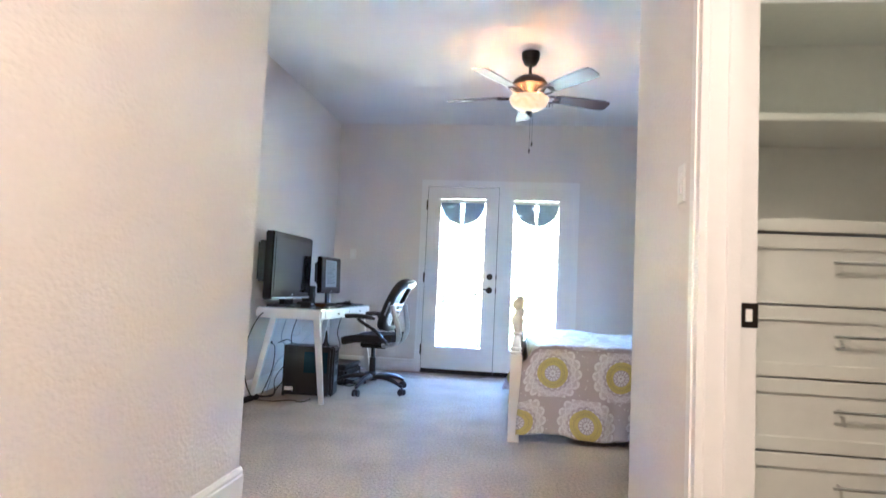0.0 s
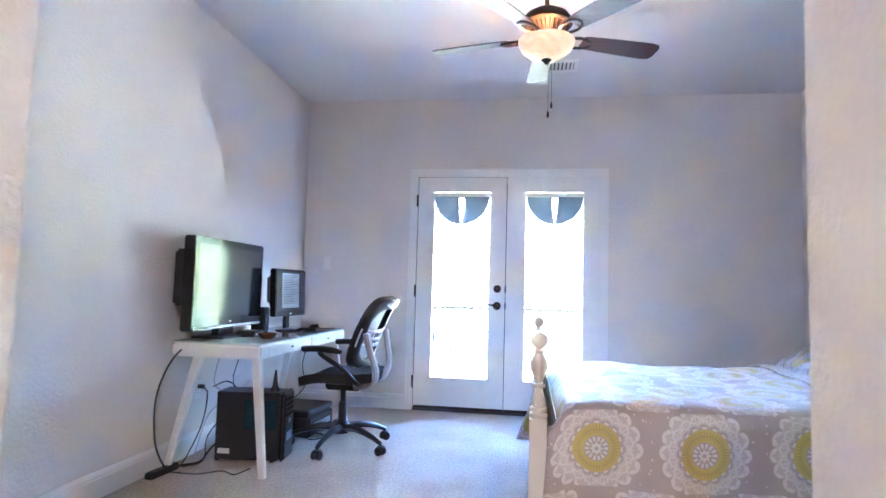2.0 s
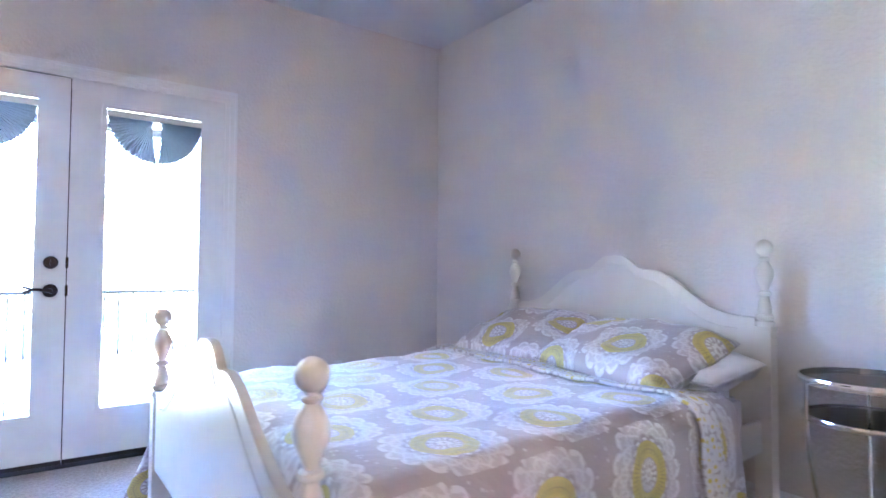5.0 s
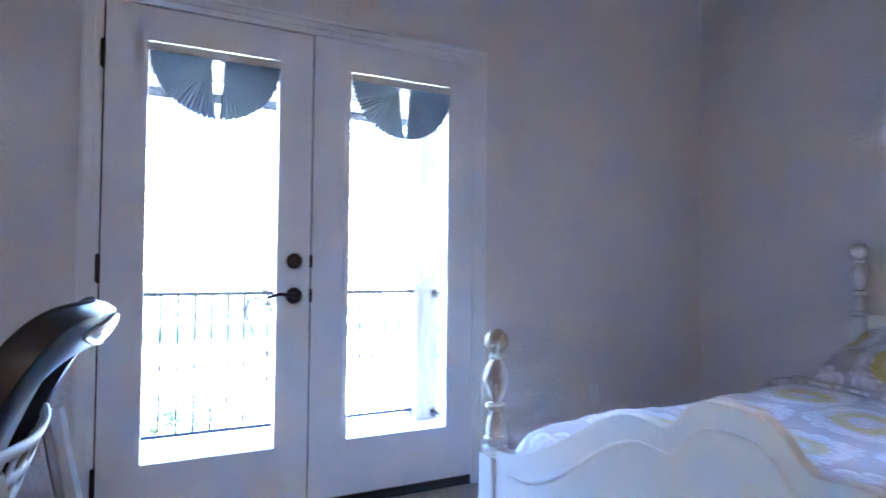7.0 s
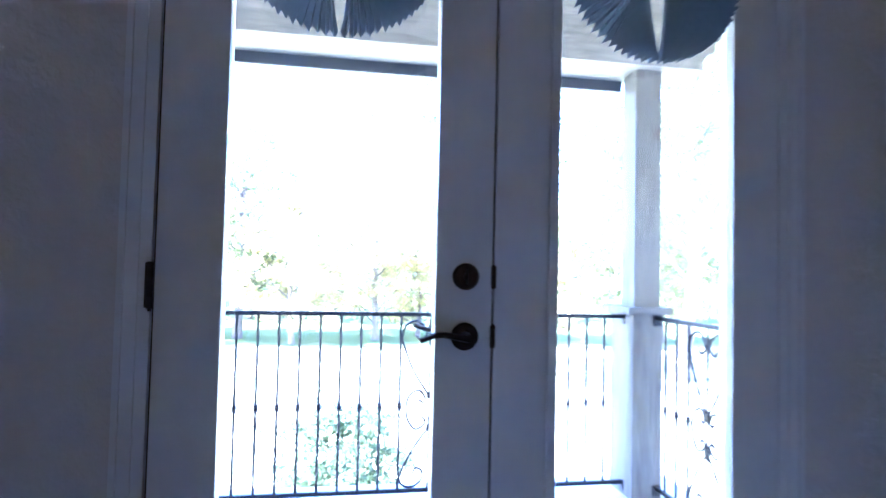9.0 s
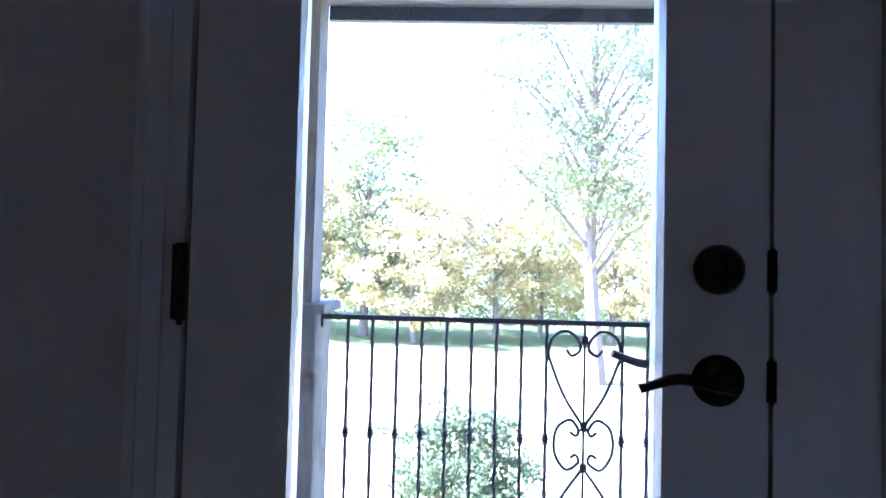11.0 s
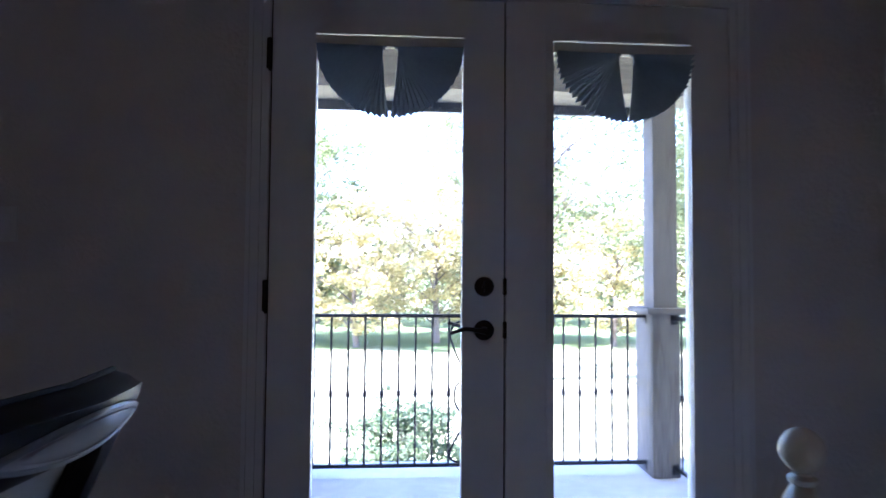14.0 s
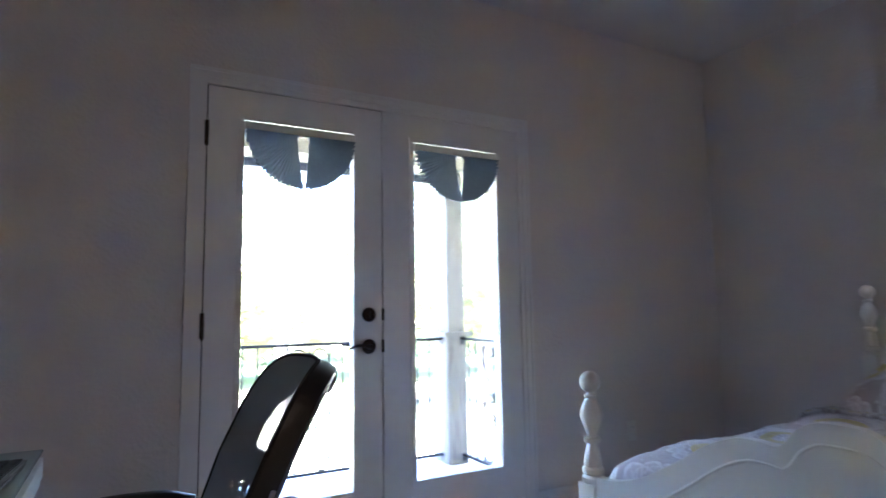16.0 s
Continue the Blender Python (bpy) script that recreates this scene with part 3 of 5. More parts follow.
motor = part("motor_housing", bm, M_FAN, fan, "", True)
motor.location.z = -0.032
for k in range(30):
    a = 6.28318 * k / 30
    bm = bmesh.new()
    rod(bm, (0.119 * math.cos(a), 0.119 * math.sin(a), 2.502), (0.091 * math.cos(a), 0.091 * math.sin(a), 2.466), 0.0035, None, 6)
    part("vent_rib", bm, M_FAN, motor)
bm = bmesh.new()
lathe(bm, [(0.0, 2.414), (0.085, 2.414), (0.105, 2.404), (0.102, 2.396), (0.03, 2.39), (0, 2.389)], 36)
part("light_fitter", bm, M_FAN, fan, "", True)
for k in range(5):
    a = radians(22 + 72 * k)
    turn = Matrix.Rotation(a, 4, "Z")
    tilt = turn @ Matrix.Translation((0, 0, 2.414)) @ Matrix.Rotation(radians(-12), 4, "X")
    bm = bmesh.new()
    up = [(0.205, 0.045), (0.23, 0.054), (0.40, 0.064), (0.60, 0.071), (0.645, 0.062), (0.66, 0.035)]
    extrude_outline(bm, up + [(x, -y) for x, y in up[::-1]], -0.003, 0.003, "z")
    bmesh.ops.transform(bm, matrix=tilt, verts=bm.verts)
    blade = part("blade", bm, M_WALNUT, fan, "dark walnut fan blade", bevel=0.0012)
    bm = bmesh.new()
    loop = [(0.185 + 0.068 * math.cos(t * 6.28318 / 24), 0.042 * math.sin(t * 6.28318 / 24), -0.009) for t in range(25)]
    tube(bm, loop, 0.0085, 6)
    tube(bm, spline([(0.085, 0.02, 0.006), (0.11, 0.012, -0.004), (0.122, 0.01, -0.009)], 4), 0.008, 6)
    tube(bm, spline([(0.085, -0.02, 0.006), (0.11, -0.012, -0.004), (0.122, -0.01, -0.009)], 4), 0.008, 6)
    bmesh.ops.transform(bm, matrix=tilt, verts=bm.verts)
    part("blade_iron", bm, M_FAN, fan, "looped dark bronze blade bracket", True)
bm = bmesh.new()
prof = [(0.146, 2.396), (0.151, 2.389), (0.147, 2.372), (0.132, 2.344), (0.10, 2.318), (0.06, 2.298), (0.02, 2.291), (0.0, 2.29)]
lathe(bm, prof, 40, open_start=True)
bowl = part("glass_bowl", bm, bowl_mat(), fan, "glowing amber alabaster glass bowl", True)
bm = bmesh.new()
lathe(bm, [(0, 2.262), (0.008, 2.265), (0.013, 2.275), (0.022, 2.281), (0.03, 2.288), (0.024, 2.293), (0, 2.294)], 20)
part("finial", bm, M_FAN, fan, "", True)
for x, y, zt, zb in ((0.012, -0.012, 2.27, 1.975), (0.03, 0.02, 2.28, 2.035)):
    bm = bmesh.new()
    z = zt
    while z > zb + 0.03:
        rod(bm, (x, y, z), (x, y, z - 0.012), 0.0011, None, 5)
        z -= 0.012
    lathe(bm, [(0.0015, 0.03), (0.005, 0.024), (0.0065, 0.01), (0.005, 0.0), (0, -0.006)], 10, Matrix.Translation((x, y, zb)))
    part("pull_chain", bm, M_FAN, fan, "bead chain with a dark pendant", True)

vent = thing("ceiling_vent", "white slotted air vent in the ceiling", "air vent", pose(0.25, 5.93, ZC))
part("frame", boxes(((-0.16, -0.11, -0.012), (-0.13, 0.11, 0)), ((0.13, -0.11, -0.012), (0.16, 0.11, 0)), ((-0.13, -0.11, -0.012), (0.13, -0.08, 0)), ((-0.13, 0.08, -0.012), (0.13, 0.11, 0))), M_WHITEPLASTIC, vent)
part("backing", boxes(((-0.13, -0.08, -0.003), (0.13, 0.08, -0.001))), M_BLACK, vent)
for k in range(9):
    x = -0.115 + k * 0.0288
    bm = bmesh.new()
    box(bm, (-0.009, -0.079, -0.0015), (0.009, 0.079, 0.0), Matrix.Translation((x, 0, -0.008)) @ Matrix.Rotation(radians(35), 4, "Y"))
    part("slat", bm, M_WHITEPLASTIC, vent)


# ---- bed ----
M_CREAM = mat("cream_lacquer", (0.80, 0.765, 0.69), 0.28, grain=0.02, scale=14, bump=0.0005, bscale=60, stains=0.02)
M_LINEN = mat("white_linen", (0.72, 0.71, 0.72), 0.9, grain=0.04, scale=300, bump=0.002, bscale=30)


def medallion_mat(name, ground, lace, pu=0.418, pv=0.297, o=(0.198, 0.083)):
    """Printed cotton: staggered rows of lacy medallions with a yellow ring. Reads UV in metres."""
    m = bpy.data.materials.new(name)
    m.use_nodes = True
    n, l = m.node_tree.nodes, m.node_tree.links
    b = n["Principled BSDF"]
    b.inputs["Roughness"].default_value, b.inputs["Specular IOR Level"].default_value = 0.55, 0.5
    b.inputs["Sheen Weight"].default_value, b.inputs["Sheen Roughness"].default_value = 0.4, 0.4

    def math_(op, a, c=None, d=None):
        k = n.new("ShaderNodeMath")
        k.operation = op
        for i, v in enumerate((a, c, d)):
            if v is None:
                continue
            if isinstance(v, (int, float)):
                k.inputs[i].default_value = v
            else:
                l.new(v, k.inputs[i])
        return k.outputs[0]

    def band(v, lo, hi, soft=0.0012):
        k = n.new("ShaderNodeMapRange")
        k.interpolation_type = "SMOOTHSTEP"
        k.inputs["From Min"].default_value, k.inputs["From Max"].default_value = lo - soft, lo + soft
        l.new(v, k.inputs["Value"])
        k2 = n.new("ShaderNodeMapRange")
        k2.interpolation_type = "SMOOTHSTEP"
        k2.inputs["From Min"].default_value, k2.inputs["From Max"].default_value = hi - soft, hi + soft
        k2.inputs["To Min"].default_value, k2.inputs["To Max"].default_value = 1, 0
        l.new(v, k2.inputs["Value"])
        return math_("MULTIPLY", k.outputs[0], k2.outputs[0])

    uv = n.new("ShaderNodeSeparateXYZ")
    l.new(n.new("ShaderNodeTexCoord").outputs["UV"], uv.inputs[0])
    v = math_("DIVIDE", math_("SUBTRACT", uv.outputs[1], o[1]), pv)
    row = math_("ROUND", v)
    odd = math_("ABSOLUTE", math_("SUBTRACT", math_("MULTIPLY", math_("FRACT", math_("MULTIPLY", row, 0.5)), 2.0), 1.0))
    u = math_("SUBTRACT", math_("DIVIDE", math_("SUBTRACT", uv.outputs[0], o[0]), pu), math_("MULTIPLY", odd, 0.5))
    du = math_("MULTIPLY", math_("SUBTRACT", u, math_("ROUND", u)), pu)
    dv = math_("MULTIPLY", math_("SUBTRACT", v, row), pv)
    r = math_("MULTIPLY", math_("SQRT", math_("ADD", math_("MULTIPLY", du, du), math_("MULTIPLY", dv, dv))), 0.943)
    a = math_("ARCTAN2", dv, du)

    def wave(k, ph=0.0):
        return math_("COSINE", math_("ADD", math_("MULTIPLY", a, float(k)), ph))

    c8, s8 = math_("ABSOLUTE", wave(8)), math_("ABSOLUTE", wave(8, 1.5708))
    loop1 = band(math_("SUBTRACT", r, math_("MULTIPLY", c8, 0.013)), 0.102, 0.1075)
    loop2 = band(math_("SUBTRACT", r, math_("MULTIPLY", s8, 0.014)), 0.116, 0.1235)
    loop3 = band(math_("SUBTRACT", r, math_("MULTIPLY", c8, 0.015)), 0.135, 0.152)
    pin = math_("MULTIPLY", band(wave(32, 0.6), 0.5, 2), band(r, 0.142, 0.156))
    fine = math_("MULTIPLY", band(wave(56), 0.0, 2), band(r, 0.108, 0.136))
    lace1 = math_("MAXIMUM", math_("MAXIMUM", loop1, loop2), math_("MAXIMUM", math_("SUBTRACT", loop3, pin), math_("MULTIPLY", fine, 0.8)))
    lace1 = math_("MAXIMUM", lace1, math_("MULTIPLY", band(math_("SUBTRACT", r, math_("MULTIPLY", c8, 0.012)), 0.094, 0.149), 0.45))
    lace2 = math_("MULTIPLY", band(wave(16, 0.4), 0.1, 2), band(r, 0.090, 0.097))
    flower = band(math_("SUBTRACT", r, math_("MULTIPLY", wave(8), 0.004)), -1, 0.020)
    heart_ = band(r, -1, 0.007)
    ring_in = math_("MULTIPLY", band(r, 0.027, 0.043), band(wave(14), -0.2, 2))
    yellow = band(r, 0.047, 0.089)
    ticks = math_("MULTIPLY", band(wave(44), 0.45, 2), band(r, 0.056, 0.083))
    midring = band(r, 0.0665, 0.070, 0.0008)
    white = math_("MAXIMUM", lace1, math_("MAXIMUM", lace2, math_("MAXIMUM", math_("SUBTRACT", flower, heart_), ring_in)))
    # small sprigs in the gaps
    vor = n.new("ShaderNodeTexVoronoi")
    vor.inputs["Scale"].default_value = 34
    l.new(n["Texture Coordinate"].outputs["UV"], vor.inputs["Vector"])
    sprig = math_("MULTIPLY", band(vor.outputs["Distance"], -1, 0.16, 0.03), band(r, 0.172, 9))
    white = math_("MAXIMUM", white, math_("MULTIPLY", sprig, 0.8))
    noise_ = n.new("ShaderNodeTexNoise")
    noise_.inputs["Scale"].default_value = 7
    l.new(n["Texture Coordinate"].outputs["UV"], noise_.inputs["Vector"])

    def mixc(f, c1, c2):
        k = n.new("ShaderNodeMix")
        k.data_type = "RGBA"
        l.new(f, k.inputs[0])
        for i, c in ((6, c1), (7, c2)):
            if isinstance(c, tuple):
                k.inputs[i].default_value = (*c, 1)
            else:
                l.new(c, k.inputs[i])
        return k.outputs[2]

    base = mixc(noise_.outputs["Fac"], tuple(x * 0.94 for x in ground), tuple(x * 1.05 for x in ground))
    col = mixc(yellow, base, (0.58, 0.49, 0.14))
    col = mixc(math_("MULTIPLY", math_("MAXIMUM", ticks, midring), 0.55), col, (0.30, 0.25, 0.13))
    col = mixc(math_("MULTIPLY", white, 0.93), col, lace)
    l.new(col, b.inputs["Base Color"])
    weave = n.new("ShaderNodeTexNoise")
    weave.inputs["Scale"].default_value = 45
    l.new(n["Texture Coordinate"].outputs["UV"], weave.inputs["Vector"])
    bp = n.new("ShaderNodeBump")
    bp.inputs["Strength"].default_value, bp.inputs["Distance"].default_value = 0.6, 0.006
    l.new(weave.outputs["Fac"], bp.inputs["Height"])
    l.new(bp.outputs[0], b.inputs["Normal"])
    return m


M_DUVET = medallion_mat("medallion_cotton", (0.46, 0.405, 0.40), (0.74, 0.72, 0.71))


def dot_mat():
    m = mat("dotted_border", (0.70, 0.69, 0.68), 0.85)
    n, l = m.node_tree.nodes, m.node_tree.links
    vor, ramp = n.new("ShaderNodeTexVoronoi"), n.new("ShaderNodeValToRGB")
    vor.inputs["Scale"].default_value, vor.inputs["Randomness"].default_value = 32, 0.45
    l.new(n.new("ShaderNodeTexCoord").outputs["UV"], vor.inputs["Vector"])
    l.new(vor.outputs["Distance"], ramp.inputs[0])
    ramp.color_ramp.interpolation = "CONSTANT"
    e = ramp.color_ramp.elements
    e[0].color, e[1].color, e[1].position = (0.62, 0.52, 0.14, 1), (0.66, 0.645, 0.635, 1), 0.26
    k = e.new(0.62)
    k.color = (0.45, 0.41, 0.40, 1)
    l.new(ramp.outputs[0], n["Principled BSDF"].inputs["Base Color"])
    return m


M_DOTS = dot_mat()
BED = pose(0.15, 4.81, 0)
RACK = 0.078  # the bed stands slightly out of square


def racked(ob):
    for v in ob.data.vertices:
        v.co.y += RACK * v.co.x
    return ob


bed = thing("bed", "cream lacquered wooden bed with turned posts and scalloped boards", "bed", BED)


def bed_post(x, y, top, square, name):
    bm = bmesh.new()
    box(bm, (-0.035, -0.035, 0.0), (0.035, 0.035, square))
    h = top - square
    # rings, cone, bead, vase, neck and ball, from the square block upwards
    prof = [(0.033, 0), (0.037, 0.008), (0.037, 0.018), (0.028, 0.024), (0.035, 0.031), (0.035, 0.044), (0.027, 0.050), (0.029, 0.058), (0.026, 0.082), (0.019, 0.108), (0.016, 0.120), (0.026, 0.124), (0.028, 0.130), (0.026, 0.137),
            (0.016, 0.142), (0.017, 0.150), (0.023, 0.166), (0.032, 0.186), (0.037, 0.206), (0.036, 0.222), (0.028, 0.240), (0.019, 0.255), (0.015, 0.262), (0.021, 0.266), (0.021, 0.272), (0.013, 0.277), (0.014, 0.283)]
    k = h / 0.347
    pts = [(r, z * k) for r, z in prof]
    pts += [(0.034 * math.cos(radians(t)), h - 0.034 + 0.034 * math.sin(radians(t))) for t in range(-60, 91, 15)]
    lathe(bm, [(r, square + z) for r, z in pts], 28)
    bmesh.ops.translate(bm, vec=(x, y, 0), verts=bm.verts)
    return racked(part(name, bm, M_CREAM, bed, "", True))


for y in (-0.76, 0.76):
    bed_post(-0.03 if y < 0 else -0.008, y, 0.882, 0.535, "foot_post")
    bed_post(2.05, y, 1.178, 0.815, "head_post")


def board(x, half, name):
    """A scalloped board between two posts: (offset, height) of one half, from the middle outwards."""
    side = [(p.x, p.y) for p in spline([(a, b, 0) for a, b in half], 6)]
    full = [(-a, b) for a, b in side[::-1]] + side[1:]
    low = half[-1][1] - (0.30 if name == "footboard" else 0.45)
    bm = bmesh.new()
    extrude_outline(bm, [(full[0][0], low)] + full + [(full[-1][0], low)], x - 0.014, x + 0.014, "x")
    ob = racked(part(name, bm, M_CREAM, bed, bevel=0.006))
    for s in (-1, 1):
        bm = bmesh.new()
        k = 0.90
        line = [(x + s * 0.0142, a * k, b - 0.045 - 0.01 * abs(a)) for a, b in full]
        tube(bm, line, 0.0035, 6)
        racked(part("moulding_line", bm, M_CREAM, ob))
    return ob


board(-0.020, [(0, 0.838), (0.05, 0.834), (0.09, 0.812), (0.115, 0.782), (0.14, 0.768), (0.18, 0.772), (0.24, 0.768), (0.32, 0.735), (0.42, 0.672), (0.54, 0.605), (0.64, 0.57), (0.724, 0.56)], "footboard")
board(2.05, [(0, 1.123), (0.06, 1.117), (0.11, 1.088), (0.15, 1.058), (0.19, 1.048), (0.26, 1.042), (0.34, 1.005), (0.42, 0.950), (0.52, 0.885), (0.62, 0.856), (0.724, 0.848)], "headboard")
for y in (-0.745, 0.745):
    racked(part("side_rail", boxes(((0.037, y - 0.013, 0.30), (2.013, y + 0.013, 0.43))), M_CREAM, bed, bevel=0.004))

mat_thing = tagged(part("mattress", boxes(((0.045, -0.70, 0.307), (2.0, 0.70, 0.56))), M_LINEN, None, "", True, 0.05), "white mattress under the patterned comforter", "mattress")
mat_thing.matrix_world = BED
racked(mat_thing)
racked(part("base_board", boxes(((0.03, -0.73, 0.285), (2.02, 0.73, 0.305))), M_LINEN, bed, "plain board under the mattress"))


def cover_profile(s, hem):
    """Across the bed, arclength from one hem to the other: (y, z)."""
    W, R, top = 0.80, 0.10, 0.588
    drop = top - R - hem
    arc = R * 1.5708
    flat = 2 * (W - R)
    total = 2 * (drop + arc) + flat
    s = min(max(s, 0), total)
    f = -1
    if s > total / 2:
        s, f = total - s, 1
    if s < drop:
        y, z = W + 0.03 * (1 - s / drop), hem + s
    elif s < drop + arc:
        a = (s - drop) / R
        y, z = W - R + R * math.cos(a), top - R + R * math.sin(a)
    else:
        y, z = W - R - (s - drop - arc), top
    if f > 0:
        y += 0.08 * max(0.0, (0.52 - z) / 0.46) ** 0.7
    return f * y, z, total


def cover(name, x0, x1, lift, s0, s1, material, label, category, nx=70, ns=130, slant=0.0):
    me = bpy.data.meshes.new(name)
    hem = 0.055
    verts, uvs, faces = [], [], []
    total = cover_profile(0, hem)[2]
    for i in range(nx + 1):
        fx = i / nx
        for j in range(ns + 1):
            s = s0 + (s1 - s0) * j / ns
            y, z, _ = cover_profile(s, hem)
            edge = min(s, total - s)
            x = x0 + (x1 - x0) * fx + slant * max(0, 0.55 - edge)
            x -= 0.05 * max(0.0, 1 - edge / 0.57) ** 0.25 * max(0.0, 1 - (x - x0) / 0.3)
            if y > 0:
                x -= 0.12 * max(0.0, 1 - edge / 0.45) * max(0.0, 1 - (x - x0) / 0.35)
            big = noise.noise(Vector((x * 3.2, s * 2.6, 1.3))) * 0.016 + noise.noise(Vector((x * 8, s * 7, 4.2))) * 0.010 + noise.noise(Vector((x * 19, s * 4 + x * 6, 8.2))) * 0.007
            side = max(0.0, 1 - edge / 0.5)
            fold = side * (0.020 * math.sin(x * 17 + 1.2 * math.sin(x * 5)) + 0.012 * math.sin(x * 41))
            out = -1 if y < 0 else 1
            # tucked down behind the footboard
            tuck = min(1.0, max(0.0, 1 - (x - 0.035) / 0.07)) if x < 0.105 else 0
            if edge > 0.545:
                z += big + lift - 0.22 * tuck * tuck
            else:
                k = min(1, edge / 0.545)
                y += out * (fold + big * 0.8 + lift - 0.012 * tuck)
                z += big * k + lift * k - 0.08 * tuck * k + (1 - k) * 0.016 * math.sin(x * 9)
            verts.append((x, y + RACK * x, z))
            uvs.append((x, s))
    for i in range(nx):
        for j in range(ns):
            a = i * (ns + 1) + j
            faces.append((a, a + 1, a + ns + 2, a + ns + 1))
    me.from_pydata(verts, [], faces)
    lay = me.uv_layers.new(name="UVMap")
    for p in me.polygons:
        p.use_smooth = True
        for li in p.loop_indices:
            lay.data[li].uv = uvs[me.loops[li].vertex_index]
    me.materials.append(material)
    ob = tagged(new(name, me), label, category)
    ob.matrix_world = BED
    so = ob.modifiers.new("thickness", "SOLIDIFY")
    so.thickness, so.offset = 0.012, -1
    return ob


TOT = cover_profile(0, 0.055)[2]
comforter = cover("comforter", 0.04, 1.70, 0.0, 0.0, TOT, M_DUVET, "taupe comforter printed with white and yellow medallions", "comforter")
border = cover("folded_border", 1.37, 1.475, 0.02, 0.02, TOT - 0.02, M_DOTS, "white folded sheet edge with yellow dots across the bed", "", 10, 130, 0.12)
border.matrix_world = Matrix()
border.parent = comforter


def pillow(m, L, W, T, material, label, ruffle=0.0, seed=0):
    me = bpy.data.meshes.new("pillow")
    n = 30
    verts, uvs, faces = [], [], []
    for side in (1, -1):
        for i in range(n + 1):
            for j in range(n + 1):
                u, v = 2 * i / n - 1, 2 * j / n - 1
                body = max(0, (1 - u ** 4) * (1 - v ** 4)) ** 0.55
                pin = 1 - 0.10 * (u * v) ** 2 + 0.03 * (abs(u) ** 3 + abs(v) ** 3) - 0.05 * (1 - u * u) * abs(v) ** 3 - 0.05 * (1 - v * v) * abs(u) ** 3
                wr = noise.noise(Vector((u * 2.2 + seed, v * 2.2, side * 3))) * 0.03 * body + noise.noise(Vector((u * 5 + seed, v * 5, side))) * 0.012 * body
                verts.append((u * L / 2 * pin, v * W / 2 * pin, side * (T / 2 * body + 0.003) + wr))
                uvs.append((u * L / 2 + 0.35 * seed, v * W / 2 + 0.24 + 0.1 * seed))
    N = (n + 1) ** 2
    for side in (0, 1):
        for i in range(n):
            for j in range(n):
                a = side * N + i * (n + 1) + j
                q = (a, a + 1, a + n + 2, a + n + 1)
                faces.append(q[::-1] if side == 0 else q)
    rim = [i * (n + 1) for i in range(n + 1)] + [n * (n + 1) + j for j in range(1, n + 1)] + [i * (n + 1) + n for i in range(n - 1, -1, -1)] + [j for j in range(n - 1, 0, -1)]
    for a, b in zip(rim, rim[1:] + rim[:1]):
        faces.append((a, b, b + N, a + N))
    me.from_pydata(verts, [], faces)
    lay = me.uv_layers.new(name="UVMap")
    for p in me.polygons:
        p.use_smooth = True
        for li in p.loop_indices:
            lay.data[li].uv = uvs[me.loops[li].vertex_index]
    me.materials.append(material)
    ob = tagged(new("pillow", me), label, "pillow")
    ob.matrix_world = BED @ m
    return ob


pillow(pose(1.72, 0.48, 0.695, 0, -20, 2), 0.53, 0.68, 0.17, M_DUVET, "taupe pillow with medallion print leaning on the headboard", seed=1)
pillow(pose(1.68, -0.20, 0.690, 3, -18, -6), 0.52, 0.74, 0.17, M_DUVET, "plump medallion print pillow lying beside its pair", seed=2)
pillow(pose(1.80, -0.30, 0.64, 0, -6, 0), 0.42, 0.68, 0.14, M_LINEN, "plain white pillow under the printed one", seed=3)


# ---- side table beside the bed ----
M_CHROME = mat("chrome", (0.72, 0.73, 0.75), 0.12, metal=1.0, grain=0.03, scale=40)
M_TABLEGLASS = glass_mat("table_glass", (0.90, 0.94, 0.93))
side = thing("side_table", "round chrome side table with glass shelves beside the bed", "side table", pose(2.02, 3.78, 0))


def hoop(radius, z0, z1, wall):
    bm = bmesh.new()
    lathe(bm, [(radius - wall, z0), (radius, z0), (radius + 0.003, (z0 + z1) / 2), (radius, z1), (radius - wall, z1), (radius - wall, z0)], 48)
    return bm


part("top_ring", hoop(0.215, 0.662, 0.687, 0.008), M_CHROME, side, "polished chrome hoop", True)
part("shelf_ring", hoop(0.205, 0.535, 0.553, 0.008), M_CHROME, side, "polished chrome hoop", True)
for nm, radius, z in (("glass_top", 0.2065, 0.670), ("glass_shelf", 0.1965, 0.541)):
    bm = bmesh.new()
    lathe(bm, [(0, z), (radius, z), (radius, z + 0.006), (0, z + 0.006)], 40)
    part(nm, bm, M_TABLEGLASS, side, "clear round glass")
for k in range(3):
    a = radians(20 + 120 * k)
    bm = bmesh.new()
    tube(bm, spline([(0.212 * math.cos(a), 0.212 * math.sin(a), 0.675), (0.208 * math.cos(a), 0.208 * math.sin(a), 0.45), (0.17 * math.cos(a), 0.17 * math.sin(a), 0.18), (0.20 * math.cos(a), 0.20 * math.sin(a), 0.008)], 6), 0.008, 10)
    part("leg", bm, M_CHROME, side, "", True)


